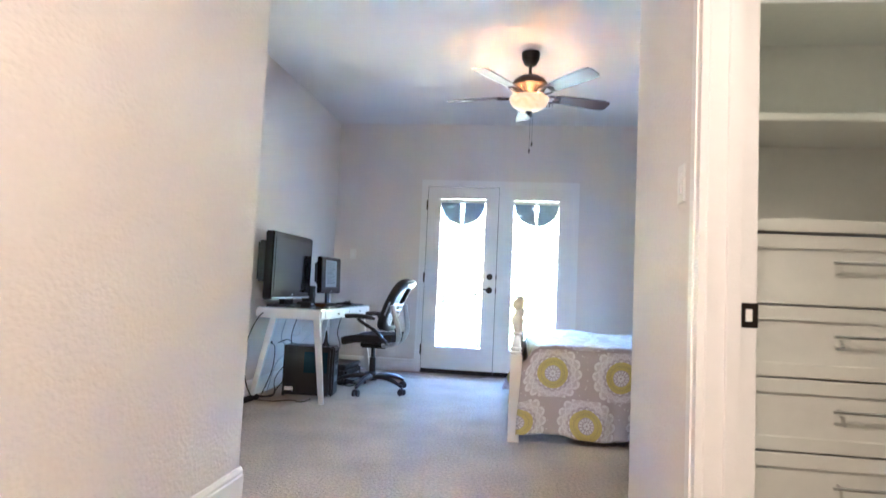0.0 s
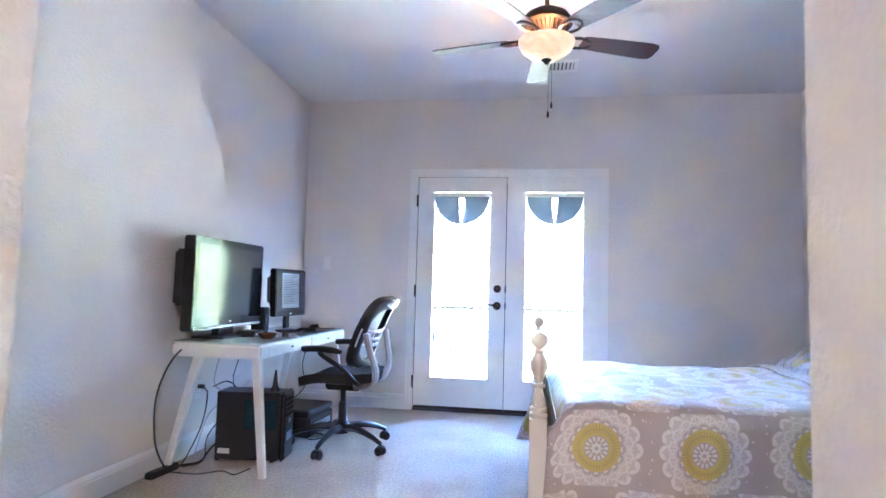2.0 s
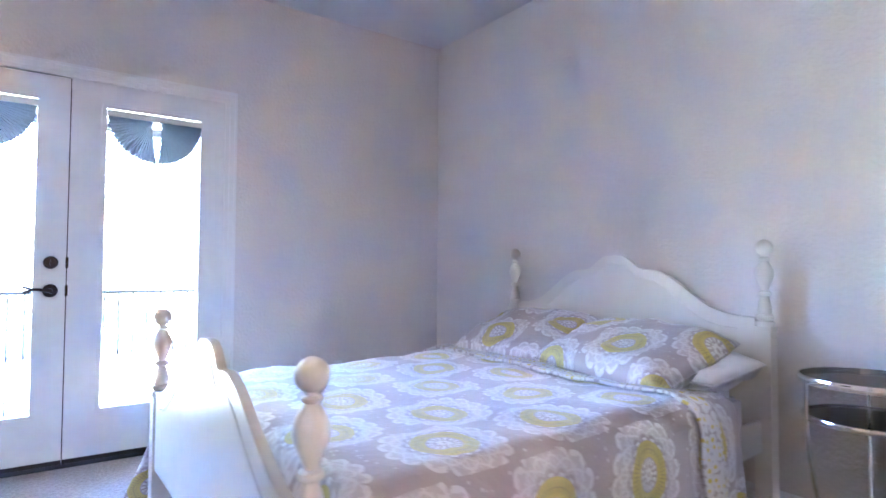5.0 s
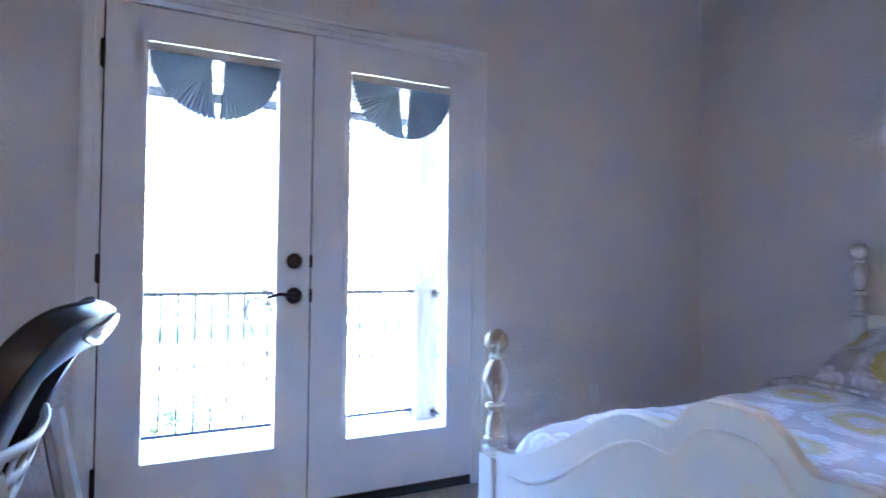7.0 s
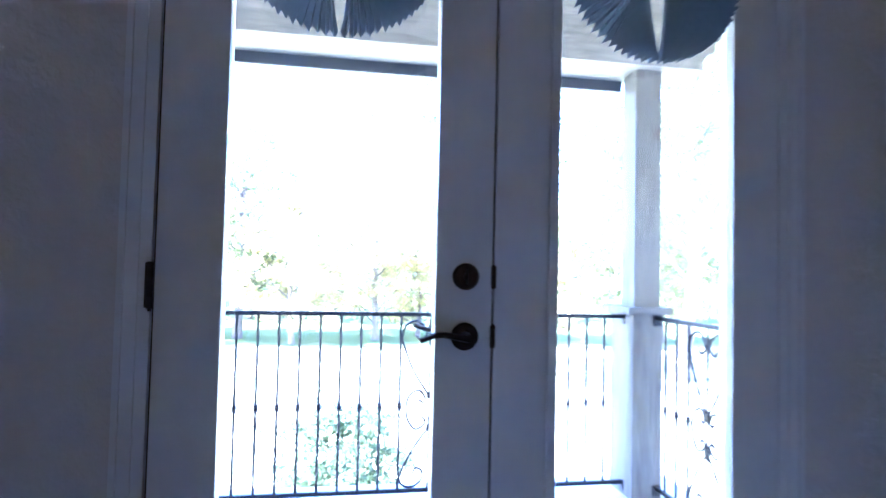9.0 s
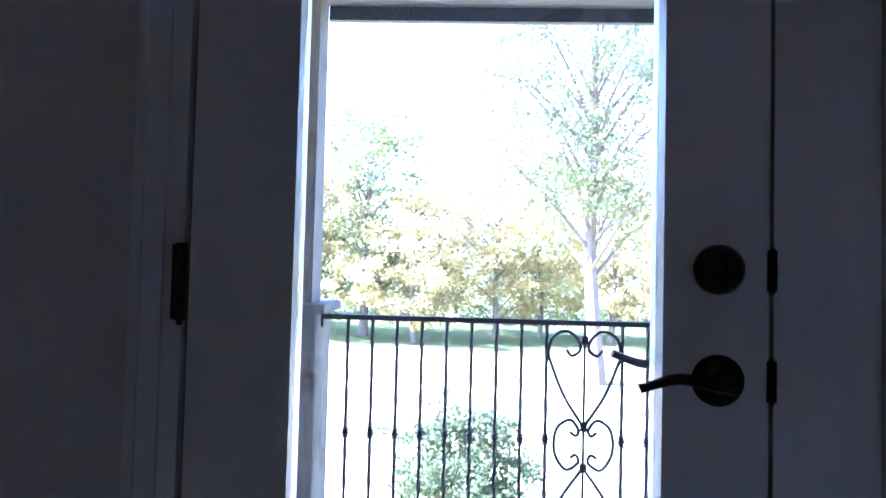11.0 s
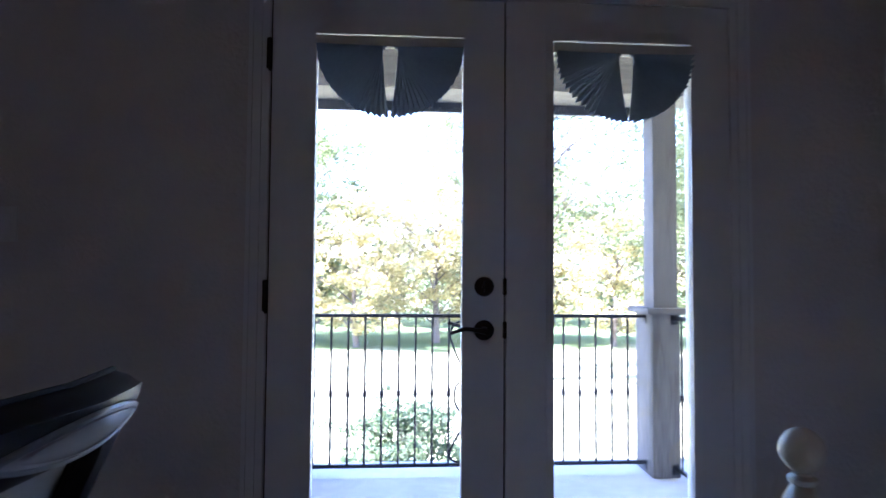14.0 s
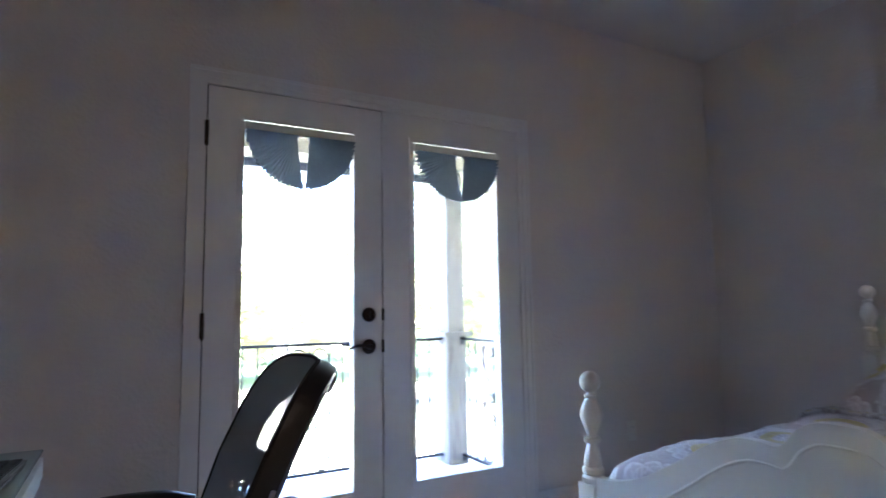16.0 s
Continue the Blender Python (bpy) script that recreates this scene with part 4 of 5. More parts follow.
# ---- desk and what stands on it ----
M_DESK = mat("desk_white", (0.78, 0.77, 0.75), 0.3, grain=0.015, scale=20)
M_TOPGLASS = mat("desk_glass", (0.52, 0.58, 0.58), 0.06, grain=0.02, scale=10)
M_SCREEN = mat("dark_screen", (0.006, 0.007, 0.009), 0.14, spec=1.0)
M_SILVER = mat("silver_grey", (0.35, 0.37, 0.40), 0.35, metal=0.5, grain=0.05, scale=50)
DX0, DX1, DY0, DY1, DZ = -1.90, -1.37, 4.63, 6.10, 0.72
desk = thing("desk", "white desk with glass top, drawers and splayed legs", "desk")
part("apron", boxes(((DX0, DY0, DZ - 0.085), (DX1, DY1, DZ - 0.008))), M_DESK, desk, bevel=0.012)
part("glass_top", boxes(((DX0 + 0.002, DY0 + 0.002, DZ - 0.008), (DX1 - 0.002, DY1 - 0.002, DZ))), M_TOPGLASS, desk, "pale glass top", bevel=0.002)
for k in range(2):
    y0 = DY0 + 0.10 + k * 0.65
    d = part("drawer_front", boxes(((DX1 - 0.003, y0, DZ - 0.076), (DX1 + 0.004, y0 + 0.62, DZ - 0.018))), M_DESK, desk, bevel=0.002)
    bm = bmesh.new()
    rod(bm, (DX1 + 0.003, y0 + 0.31, DZ - 0.046), (DX1 + 0.02, y0 + 0.31, DZ - 0.046), 0.006)
    part("knob", bm, M_STEEL, d, "small steel knob", True)
for y, fy in ((DY0 + 0.085, DY0 + 0.02), (DY1 - 0.085, DY1 - 0.02)):
    for x, fx in ((DX1 - 0.06, DX1 + 0.035), (DX0 + 0.12, DX0 - 0.0)):
        bm = bmesh.new()
        vs = box(bm, (-0.026, -0.02, 0), (0.026, 0.02, DZ - 0.08))
        for v in vs:
            f = v.co.z / (DZ - 0.08)
            sc = 0.75 + 0.25 * f
            v.co.x, v.co.y = v.co.x * sc + fx + (x - fx) * f, v.co.y * sc + fy + (y - fy) * f
        part("leg", bm, M_DESK, desk, bevel=0.004)


M_PIANO = mat("gloss_black", (0.012, 0.012, 0.014), 0.05, spec=0.6)


def screen(name, m, w, h, d, bez, chin, label, category):
    """Local x across, -y towards the viewer, z up from the panel's lower edge."""
    t = thing(name, label, category, m)
    part("housing", boxes(((-w / 2, -0.02, 0), (w / 2, d * 0.4, h))), M_PIANO, t, "glossy black bezel", bevel=0.008)
    part("panel", boxes(((-w / 2 + bez, -0.0225, chin), (w / 2 - bez, -0.0202, h - bez))), M_SCREEN, t, "dark glossy screen")
    part("back", boxes(((-w * 0.46, d * 0.4, h * 0.26), (w * 0.46, d, h * 0.86))), M_MATBLACK, t, bevel=0.015)
    return t


tv = screen("television", pose(-1.79, 5.02, 0.775, 0, 0, 89.8), 0.84, 0.54, 0.13, 0.042, 0.075, "black flat television with silver chin on the desk", "television")
part("chin_strip", boxes(((-0.40, -0.0235, 0.006), (0.40, -0.0202, 0.022))), M_SILVER, tv, "silver lower strip")
bm = bmesh.new()
for k in range(7):
    box(bm, (-0.012 + k * 0.0034, -0.0235, 0.036), (-0.0095 + k * 0.0034, -0.0226, 0.044))
part("maker_mark", bm, M_WHITEPLASTIC, tv, "small pale mark on the bezel")
part("neck", boxes(((-0.09, 0.0, -0.045), (0.09, 0.05, 0.02))), M_BLACK, tv, bevel=0.004)
part("foot", boxes(((-0.21, -0.10, -0.055), (0.21, 0.11, -0.042))), M_BLACK, tv, "", False, 0.004)
mon = screen("monitor", pose(-1.665, 5.67, 0.825, -2, 0, 85), 0.46, 0.34, 0.06, 0.018, 0.04, "black flat monitor showing a document page", "monitor")
page = part("page", boxes(((-0.135, -0.0232, 0.06), (0.12, -0.0226, 0.31))), mat("lit_page", (0.30, 0.31, 0.33), 0.3), mon, "pale grey document page")
bm = bmesh.new()
for k in range(17):
    ln = 0.20 - 0.08 * ((k * 7) % 5) / 5
    box(bm, (-0.11, -0.0236, 0.291 - k * 0.0125), (-0.11 + ln, -0.0233, 0.295 - k * 0.0125))
part("text_lines", bm, mat("page_ink", (0.07, 0.07, 0.08), 0.5), mon)
bm = bmesh.new()
for k in range(5):
    box(bm, (-0.012 + k * 0.005, -0.0215, 0.016), (-0.0085 + k * 0.005, -0.0202, 0.022))
part("maker_mark", bm, M_WHITEPLASTIC, mon)
part("neck", boxes(((-0.03, 0.005, -0.09), (0.03, 0.03, 0.08))), M_BLACK, mon, bevel=0.004)
bm = bmesh.new()
lathe(bm, [(0, -0.104), (0.11, -0.104), (0.108, -0.097), (0.04, -0.088), (0, -0.087)], 28)
bmesh.ops.scale(bm, vec=(1, 0.8, 1), verts=bm.verts)
part("base", bm, M_BLACK, mon, "", True)

spk = thing("desk_speaker", "small black speaker standing behind the monitor", "speaker", pose(-1.80, 5.50, DZ))
part("cabinet", boxes(((-0.05, -0.04, 0), (0.05, 0.04, 0.17))), M_MATBLACK, spk, bevel=0.006)
bm = bmesh.new()
lathe(bm, [(0, 0), (0.032, 0), (0.03, 0.004), (0.012, -0.001), (0, 0.002)], 20, Matrix.Translation((0.0502, 0, 0.09)) @ Matrix.Rotation(radians(90), 4, "Y"))
part("driver", bm, M_BLACK, spk, "", True)

kb = thing("keyboard", "thin black keyboard at the front of the desk", "keyboard", pose(-1.47, 5.76, DZ, 0, 3, 88))
part("tray", boxes(((-0.21, -0.075, 0), (0.21, 0.075, 0.014))), M_BLACK, kb, bevel=0.005)
keyme = None
for r in range(5):
    for c in range(14):
        if keyme is None:
            key = part("key", boxes(((-0.0115, -0.0105, 0), (0.0115, 0.0105, 0.006))), M_MATBLACK, kb)
            keyme = key.data
        else:
            key = new("key", keyme)
            key.parent = kb
        key.location = (-0.18 + c * 0.0275, -0.052 + r * 0.026, 0.014)
mouse = bmesh.new()
lathe(mouse, [(0.0, 0.0), (0.03, 0.0), (0.031, 0.008), (0.026, 0.022), (0.014, 0.032), (0, 0.034)], 20)
bmesh.ops.scale(mouse, vec=(1.0, 1.65, 1.0), verts=mouse.verts)
mouse_ob = thing("computer_mouse", "black computer mouse on the glass top", "mouse", pose(-1.56, 5.93, DZ, 0, 0, 70))
part("shell", mouse, M_BLACK, mouse_ob, "", True)
bm = bmesh.new()
rod(bm, (-0.004, -0.03, 0.0315), (0.004, -0.03, 0.0315), 0.008)
part("wheel", bm, M_MATBLACK, mouse_ob, "", True)

M_AMBER = mat("amber_wood", (0.11, 0.05, 0.022), 0.25, grain=0.3, scale=14, stretch=(8, 1, 8))
dish = thing("wooden_dish", "low reddish brown wooden dish on the desk", "dish", pose(-1.50, 4.98, DZ, 0, 0, 20))
bm = bmesh.new()
lathe(bm, [(0, 0), (0.05, 0), (0.068, 0.012), (0.078, 0.032), (0.072, 0.033), (0.06, 0.016), (0, 0.01)], 28)
bmesh.ops.scale(bm, vec=(0.75, 1.2, 1), verts=bm.verts)
part("bowl", bm, M_AMBER, dish, "", True)
hub = thing("media_box", "small black box with cables under the television", "media box", pose(-1.68, 5.12, DZ, 0, 0, 8))
part("case", boxes(((-0.06, -0.09, 0), (0.06, 0.09, 0.035))), M_MATBLACK, hub, bevel=0.005)
part("front_strip", boxes(((0.0602, -0.07, 0.012), (0.0615, 0.07, 0.022))), M_SILVER, hub)

# ---- computer tower, box and cables under the desk ----
tw = thing("computer_tower", "black computer tower standing on the carpet", "computer", pose(-1.575, 5.0, 0, 0, 0, 6))
part("case", boxes(((-0.19, -0.09, 0.012), (0.19, 0.09, 0.405))), M_BLACK, tw, bevel=0.004)
front = part("front_bezel", boxes(((0.19, -0.092, 0.008), (0.225, 0.092, 0.41))), M_BLACK, tw, "curved black front bezel", bevel=0.012)
for k, z in enumerate((0.365, 0.335, 0.305, 0.275)):
    part("drive_bay", boxes(((0.2252, -0.07, z - 0.011), (0.2275, 0.07, z + 0.011))), M_MATBLACK, front, bevel=0.002)
part("port_panel", boxes(((0.2252, -0.05, 0.12), (0.2275, 0.05, 0.17))), M_SILVER, front, bevel=0.002)
bm = bmesh.new()
rod(bm, (0.225, 0, 0.235), (0.229, 0, 0.235), 0.014, None, 16)
part("power_button", bm, M_SILVER, front, "", True)
part("side_window", boxes(((-0.02, -0.0922, 0.19), (0.17, -0.0902, 0.36))), mat("tinted_window", (0.02, 0.05, 0.075), 0.06), tw, "tinted blue side window")
part("sticker", boxes(((-0.17, -0.0922, 0.045), (-0.10, -0.0905, 0.075))), M_WHITEPLASTIC, tw, "white label")
for x in (-0.18, 0.15):
    for y in (-0.07, 0.07):
        bm = bmesh.new()
        rod(bm, (x, y, 0), (x, y, 0.012), 0.014)
        part("rubber_foot", bm, M_MATBLACK, tw, "", True)
ant = thing("antenna", "small black tapered antenna standing on the tower", "antenna", pose(-1.445, 5.01, 0.405))
bm = bmesh.new()
lathe(bm, [(0, 0), (0.032, 0), (0.030, 0.01), (0.017, 0.03), (0.009, 0.10), (0.005, 0.125), (0, 0.126)], 14)
part("mast", bm, M_BLACK, ant, "", True)
ups = thing("printer", "black desktop printer with paper tray on the floor", "printer", pose(-1.55, 5.72, 0, 0, 0, 86))
part("body", boxes(((-0.21, -0.16, 0.0), (0.21, 0.16, 0.15))), M_MATBLACK, ups, bevel=0.02)
part("scanner_lid", boxes(((-0.205, -0.155, 0.151), (0.205, 0.155, 0.185))), M_BLACK, ups, bevel=0.008)
part("output_slot", boxes(((-0.15, -0.1615, 0.05), (0.15, -0.1595, 0.09))), M_SILVER, ups)
part("tray", boxes(((-0.13, -0.22, 0.035), (0.13, -0.16, 0.045))), M_BLACK, ups, bevel=0.003)
strip = thing("power_strip", "black power strip on the carpet by the wall", "power strip", pose(-1.89, 4.60, 0, 0, 0, 85))
part("case", boxes(((-0.11, -0.025, 0), (0.11, 0.025, 0.035))), M_MATBLACK, strip, bevel=0.006)
for k in range(4):
    part("socket", boxes(((-0.08 + k * 0.045, -0.014, 0.0345), (-0.052 + k * 0.045, 0.014, 0.0365))), M_BLACK, strip)
plug = thing("power_plug", "black plug pushed into the wall outlet", "plug", pose(XW + 0.009, 5.02, 0.405))
part("body", boxes(((0, -0.014, -0.012), (0.04, 0.014, 0.012))), M_BLACK, plug, bevel=0.004)


def cable(pts, r, label, material=None):
    bm = bmesh.new()
    tube(bm, spline(pts, 7), r, 6)
    return tagged(part("cable", bm, material or M_MATBLACK, None, "", True), label, "cable", group="desk cables")


cable([(-1.74, 4.80, 0.725), (-1.80, 4.68, 0.71), (-1.87, 4.60, 0.62), (-1.92, 4.55, 0.42), (-1.91, 4.55, 0.18), (-1.88, 4.60, 0.04), (-1.87, 4.64, 0.02)], 0.0048, "thick black cable looping from desk to floor", M_BLACK)
cable([(XW + 0.045, 5.02, 0.40), (-1.88, 5.0, 0.36), (-1.85, 4.90, 0.2), (-1.86, 4.75, 0.03), (-1.86, 4.66, 0.02)], 0.004, "thin black cord from the outlet down to the floor")
cable([(-1.88, 5.06, 0.40), (-1.82, 5.15, 0.42), (-1.78, 5.25, 0.30), (-1.80, 5.2, 0.15), (-1.80, 5.08, 0.16)], 0.004, "black cord running behind the tower")
cable([(-1.80, 5.30, 0.66), (-1.83, 5.22, 0.45), (-1.78, 5.14, 0.3), (-1.86, 5.0, 0.12), (-1.80, 4.85, 0.012), (-1.84, 4.70, 0.012)], 0.0035, "thin black cord hanging behind the desk")
cable([(-1.75, 4.9, 0.64), (-1.80, 4.93, 0.45), (-1.74, 4.97, 0.36), (-1.83, 4.93, 0.25), (-1.87, 4.86, 0.012)], 0.003, "thin grey cord hanging behind the desk", M_SILVER)
cable([(-1.62, 5.0, 0.64), (-1.66, 5.03, 0.52), (-1.6, 5.06, 0.5), (-1.68, 5.1, 0.42), (-1.80, 5.1, 0.30)], 0.003, "thin pale cord dangling under the desk", M_WHITEPLASTIC)
cable([(-1.72, 5.02, 0.64), (-1.70, 5.08, 0.5), (-1.75, 5.06, 0.46), (-1.72, 5.0, 0.5)], 0.003, "thin pale looped cord under the desk", M_WHITEPLASTIC)
cable([(-1.85, 4.62, 0.008), (-1.70, 4.62, 0.008), (-1.60, 4.70, 0.008), (-1.50, 4.66, 0.008), (-1.47, 4.78, 0.008)], 0.0035, "thin brown cord lying on the carpet")
cable([(-1.80, 5.06, 0.1), (-1.83, 4.95, 0.03), (-1.80, 4.82, 0.012), (-1.87, 4.72, 0.012)], 0.006, "thick black cord from the tower along the floor")
cable([(-1.60, 5.95, 0.64), (-1.63, 5.9, 0.45), (-1.58, 5.84, 0.3), (-1.66, 5.75, 0.19)], 0.004, "black cord hanging to the printer")
cable([(-1.45, 5.5, 0.012), (-1.36, 5.45, 0.012), (-1.3, 5.56, 0.012), (-1.42, 5.62, 0.012), (-1.5, 5.5, 0.012)], 0.005, "coiled black cord on the carpet")

# ---- office chair ----
M_MESH = mat("chair_mesh", (0.03, 0.032, 0.035), 0.8, grain=0.3, scale=220, bump=0.002, bscale=350)
M_GREYPL = mat("light_grey_plastic", (0.50, 0.50, 0.52), 0.4, grain=0.02, scale=30)
M_FABRIC = mat("seat_fabric", (0.035, 0.037, 0.042), 0.9, grain=0.25, scale=260, bump=0.002, bscale=300)
chair = thing("office_chair", "black and grey mesh office chair on casters", "office chair", pose(-1.132, 5.38, 0, 0, 0, CHAIR_TURN))
# local: the sitter looks along -x
for k in range(5):
    a = radians(-95 + 72 * k)
    c, s = math.cos(a), math.sin(a)
    bm = bmesh.new()
    prof = spline([(0.03, 0, 0.125), (0.13, 0, 0.130), (0.25, 0, 0.105), (0.335, 0, 0.072)], 5)
    tube(bm, [(p.x * c, p.x * s, p.z) for p in prof], [0.027 - 0.0009 * i for i in range(len(prof))], 8)
    leg = part("base_leg", bm, M_BLACK, chair, "", True)
    bm = bmesh.new()
    cx, cy = 0.335 * c, 0.335 * s
    d = Vector((-s, c, 0))
    for q in (-1, 1):
        rod(bm, Vector((cx, cy, 0.027)) + d * q * 0.010, Vector((cx, cy, 0.027)) + d * q * 0.026, 0.027, None, 18)
    rod(bm, (cx, cy, 0.03), (cx, cy, 0.075), 0.008)
    box(bm, (cx - 0.018, cy - 0.018, 0.045), (cx + 0.018, cy + 0.018, 0.06))
    part("caster", bm, M_BLACK, leg, "twin-wheel black caster", True)
bm = bmesh.new()
lathe(bm, [(0, 0.09), (0.045, 0.09), (0.048, 0.15), (0.034, 0.165), (0.028, 0.17), (0.028, 0.29), (0.018, 0.295), (0.018, 0.39), (0, 0.391)], 20)
part("gas_column", bm, M_BLACK, chair, "", True)
part("tilt_mechanism", boxes(((-0.10, -0.08, 0.375), (0.14, 0.08, 0.425))), M_BLACK, chair, bevel=0.012)
bm = bmesh.new()
n = 14
top, bot = [], []
for i in range(n + 1):
    ra, rb = [], []
    for j in range(n + 1):
        u, v = 2 * i / n - 1, 2 * j / n - 1
        x = 0.245 * u * (1 - 0.08 * v * v)
        y = 0.245 * v * (1 - 0.10 * u * u)
        z = 0.462 - 0.035 * max(0, -u) ** 3 + 0.018 * v * v + 0.012 * max(0, u) ** 2 - 0.012 * (1 - v * v) * (1 - u * u)
        ra.append(bm.verts.new((x, y, z + 0.02)))
        rb.append(bm.verts.new((x * 0.97, y * 0.97, z - 0.035)))
    top.append(ra)
    bot.append(rb)
for i in range(n):
    for j in range(n):
        bm.faces.new((top[i][j], top[i + 1][j], top[i + 1][j + 1], top[i][j + 1]))
        bm.faces.new((bot[i][j], bot[i][j + 1], bot[i + 1][j + 1], bot[i + 1][j]))
for k in range(n):
    bm.faces.new((top[k][0], bot[k][0], bot[k + 1][0], top[k + 1][0]))
    bm.faces.new((top[k][n], top[k + 1][n], bot[k + 1][n], bot[k][n]))
    bm.faces.new((top[0][k], top[0][k + 1], bot[0][k + 1], bot[0][k]))
    bm.faces.new((top[n][k], bot[n][k], bot[n][k + 1], top[n][k + 1]))
part("seat", bm, M_FABRIC, chair, "", True)


def back_at(v, f):
    """A point of the backrest: v from -1 to 1 across, f from 0 (bottom) to 1 (top)."""
    w = 0.205 + 0.035 * math.sin(f * 2.6) - 0.025 * f
    x = 0.125 + 0.185 * f - 0.02 * math.sin(f * 3.14) - 0.055 * v * v
    return Vector((x, v * w, 0.54 + 0.45 * f))


def back_loop(kv, lo, hi, n=64, e=0.34):
    """A rounded outline on the backrest: half width kv, from height lo to hi."""
    out = []
    for q in range(n):
        c, d = math.cos(6.28318 * q / n), math.sin(6.28318 * q / n)
        out.append((kv * math.copysign(abs(c) ** e, c), (lo + hi) / 2 + (hi - lo) / 2 * math.copysign(abs(d) ** e, d)))
    return out


bm = bmesh.new()
rings = [[bm.verts.new(back_at(v * k, 0.5 + (f - 0.5) * k) + Vector((-0.002, 0, 0))) for v, f in back_loop(0.98, 0.005, 0.995)] for k in (1.0, 0.9, 0.78, 0.64, 0.48, 0.3, 0.12)]
for a, c in zip(rings, rings[1:]):
    for q in range(64):
        bm.faces.new((a[q], a[(q + 1) % 64], c[(q + 1) % 64], c[q]))
bm.faces.new(rings[-1])


def net_mat():
    m = mat("open_mesh", (0.40, 0.41, 0.43), 0.6)
    n, l = m.node_tree.nodes, m.node_tree.links
    wv, tr, mix, mr = (n.new("ShaderNode" + k) for k in ("TexWave", "BsdfTransparent", "MixShader", "MapRange"))
    wv.bands_direction = "Y"
    wv.inputs["Scale"].default_value = 62
    l.new(n.new("ShaderNodeTexCoord").outputs["Object"], wv.inputs["Vector"])
    l.new(wv.outputs["Fac"], mr.inputs["Value"])
    mr.inputs["From Min"].default_value, mr.inputs["From Max"].default_value = 0.25, 0.45
    mr.inputs["To Min"].default_value, mr.inputs["To Max"].default_value = 0.62, 0.95
    l.new(mr.outputs[0], mix.inputs[0])
    l.new(tr.outputs[0], mix.inputs[1])
    l.new(n["Principled BSDF"].outputs[0], mix.inputs[2])
    l.new(mix.outputs[0], n["Material Output"].inputs[0])
    return m


part("back_mesh", bm, net_mat(), chair, "black open mesh of the backrest", True)
# the frame: a deep ring behind the mesh, wide at the sides and the top
bm = bmesh.new()
outer, inner = back_loop(1.0, 0.0, 1.0), back_loop(0.75, 0.10, 0.84, e=0.5)
rings = []
for loop, dx in ((outer, 0.002), (outer, 0.022), (back_loop(0.985, 0.008, 0.99), 0.040), (back_loop(0.93, 0.03, 0.965), 0.044), (back_loop(0.80, 0.08, 0.86), 0.042), (inner, 0.034), (inner, 0.014), (back_loop(0.78, 0.09, 0.85), 0.004)):
    rings.append([bm.verts.new(back_at(v, f) + Vector((dx, 0, -0.3 * dx))) for v, f in loop])
for a, c in zip(rings, rings[1:] + rings[:1]):
    for q in range(64):
        bm.faces.new((a[q], a[(q + 1) % 64], c[(q + 1) % 64], c[q]))
frame_part = part("back_frame", bm, M_BLACK, chair, "deep glossy black frame of the backrest", True)
bm = bmesh.new()
tube(bm, [back_at(v, f) for v, f in back_loop(1.0, 0.0, 1.0) + back_loop(1.0, 0.0, 1.0)[:1]], 0.0045, 6)
part("mesh_edge", bm, M_MESH, frame_part, "black piping round the mesh", True)


def grip_point(a, k):
    """The grip's oval on the rear of the top bar, a round it, k from its middle to its rim."""
    v = 0.56 * k * math.cos(a)
    return back_at(v, 0.918 + 0.048 * k * math.sin(a) * (1 - 0.35 * math.cos(a) ** 2)) + Vector((0.046, 0, -0.012))


bm = bmesh.new()
rings = [[bm.verts.new(grip_point(6.28318 * q / 40, k) + Vector((dx, 0, 0))) for q in range(40)] for k, dx in ((1.0, -0.004), (1.0, 0.003), (0.84, 0.002), (0.80, 0.006), (0.5, 0.008), (0.15, 0.008))]
for a, c in zip(rings, rings[1:]):
    for q in range(40):
        bm.faces.new((a[q], a[(q + 1) % 40], c[(q + 1) % 40], c[q]))
bm.faces.new(rings[-1])
grip = part("head_grip", bm, mat("pale_gloss_plastic", (0.60, 0.60, 0.61), 0.22, grain=0.02, scale=30), chair, "light grey oval grip set in the frame", True)
bm = bmesh.new()
tube(bm, [grip_point(6.28318 * q / 40, 1.03) + Vector((0.001, 0, 0)) for q in range(41)], 0.004, 6)
part("grip_rim", bm, M_SILVER, grip, "silver rim round the grip", True)
# lumbar support: a curved shell pierced by two rows of slots
lum = bmesh.new()
nf, nw = 11, 40
grid = [[lum.verts.new(back_at(1.02 * (2 * j / nw - 1), 0.27 + 0.25 * i / nf + 0.03 * (2 * j / nw - 1) ** 2) + Vector((0.040, 0, 0))) for j in range(nw + 1)] for i in range(nf + 1)]
for i in range(nf):
    for j in range(nw):
        if i in (2, 3, 6, 7, 8) and 4 <= j < 36 and j % 4 != 0:
            continue
        lum.faces.new((grid[i][j], grid[i][j + 1], grid[i + 1][j + 1], grid[i + 1][j]))
shell = part("lumbar_support", lum, M_GREYPL, chair, "light grey perforated lumbar support", True)
so = shell.modifiers.new("thickness", "SOLIDIFY")
so.thickness, so.offset = 0.007, 0
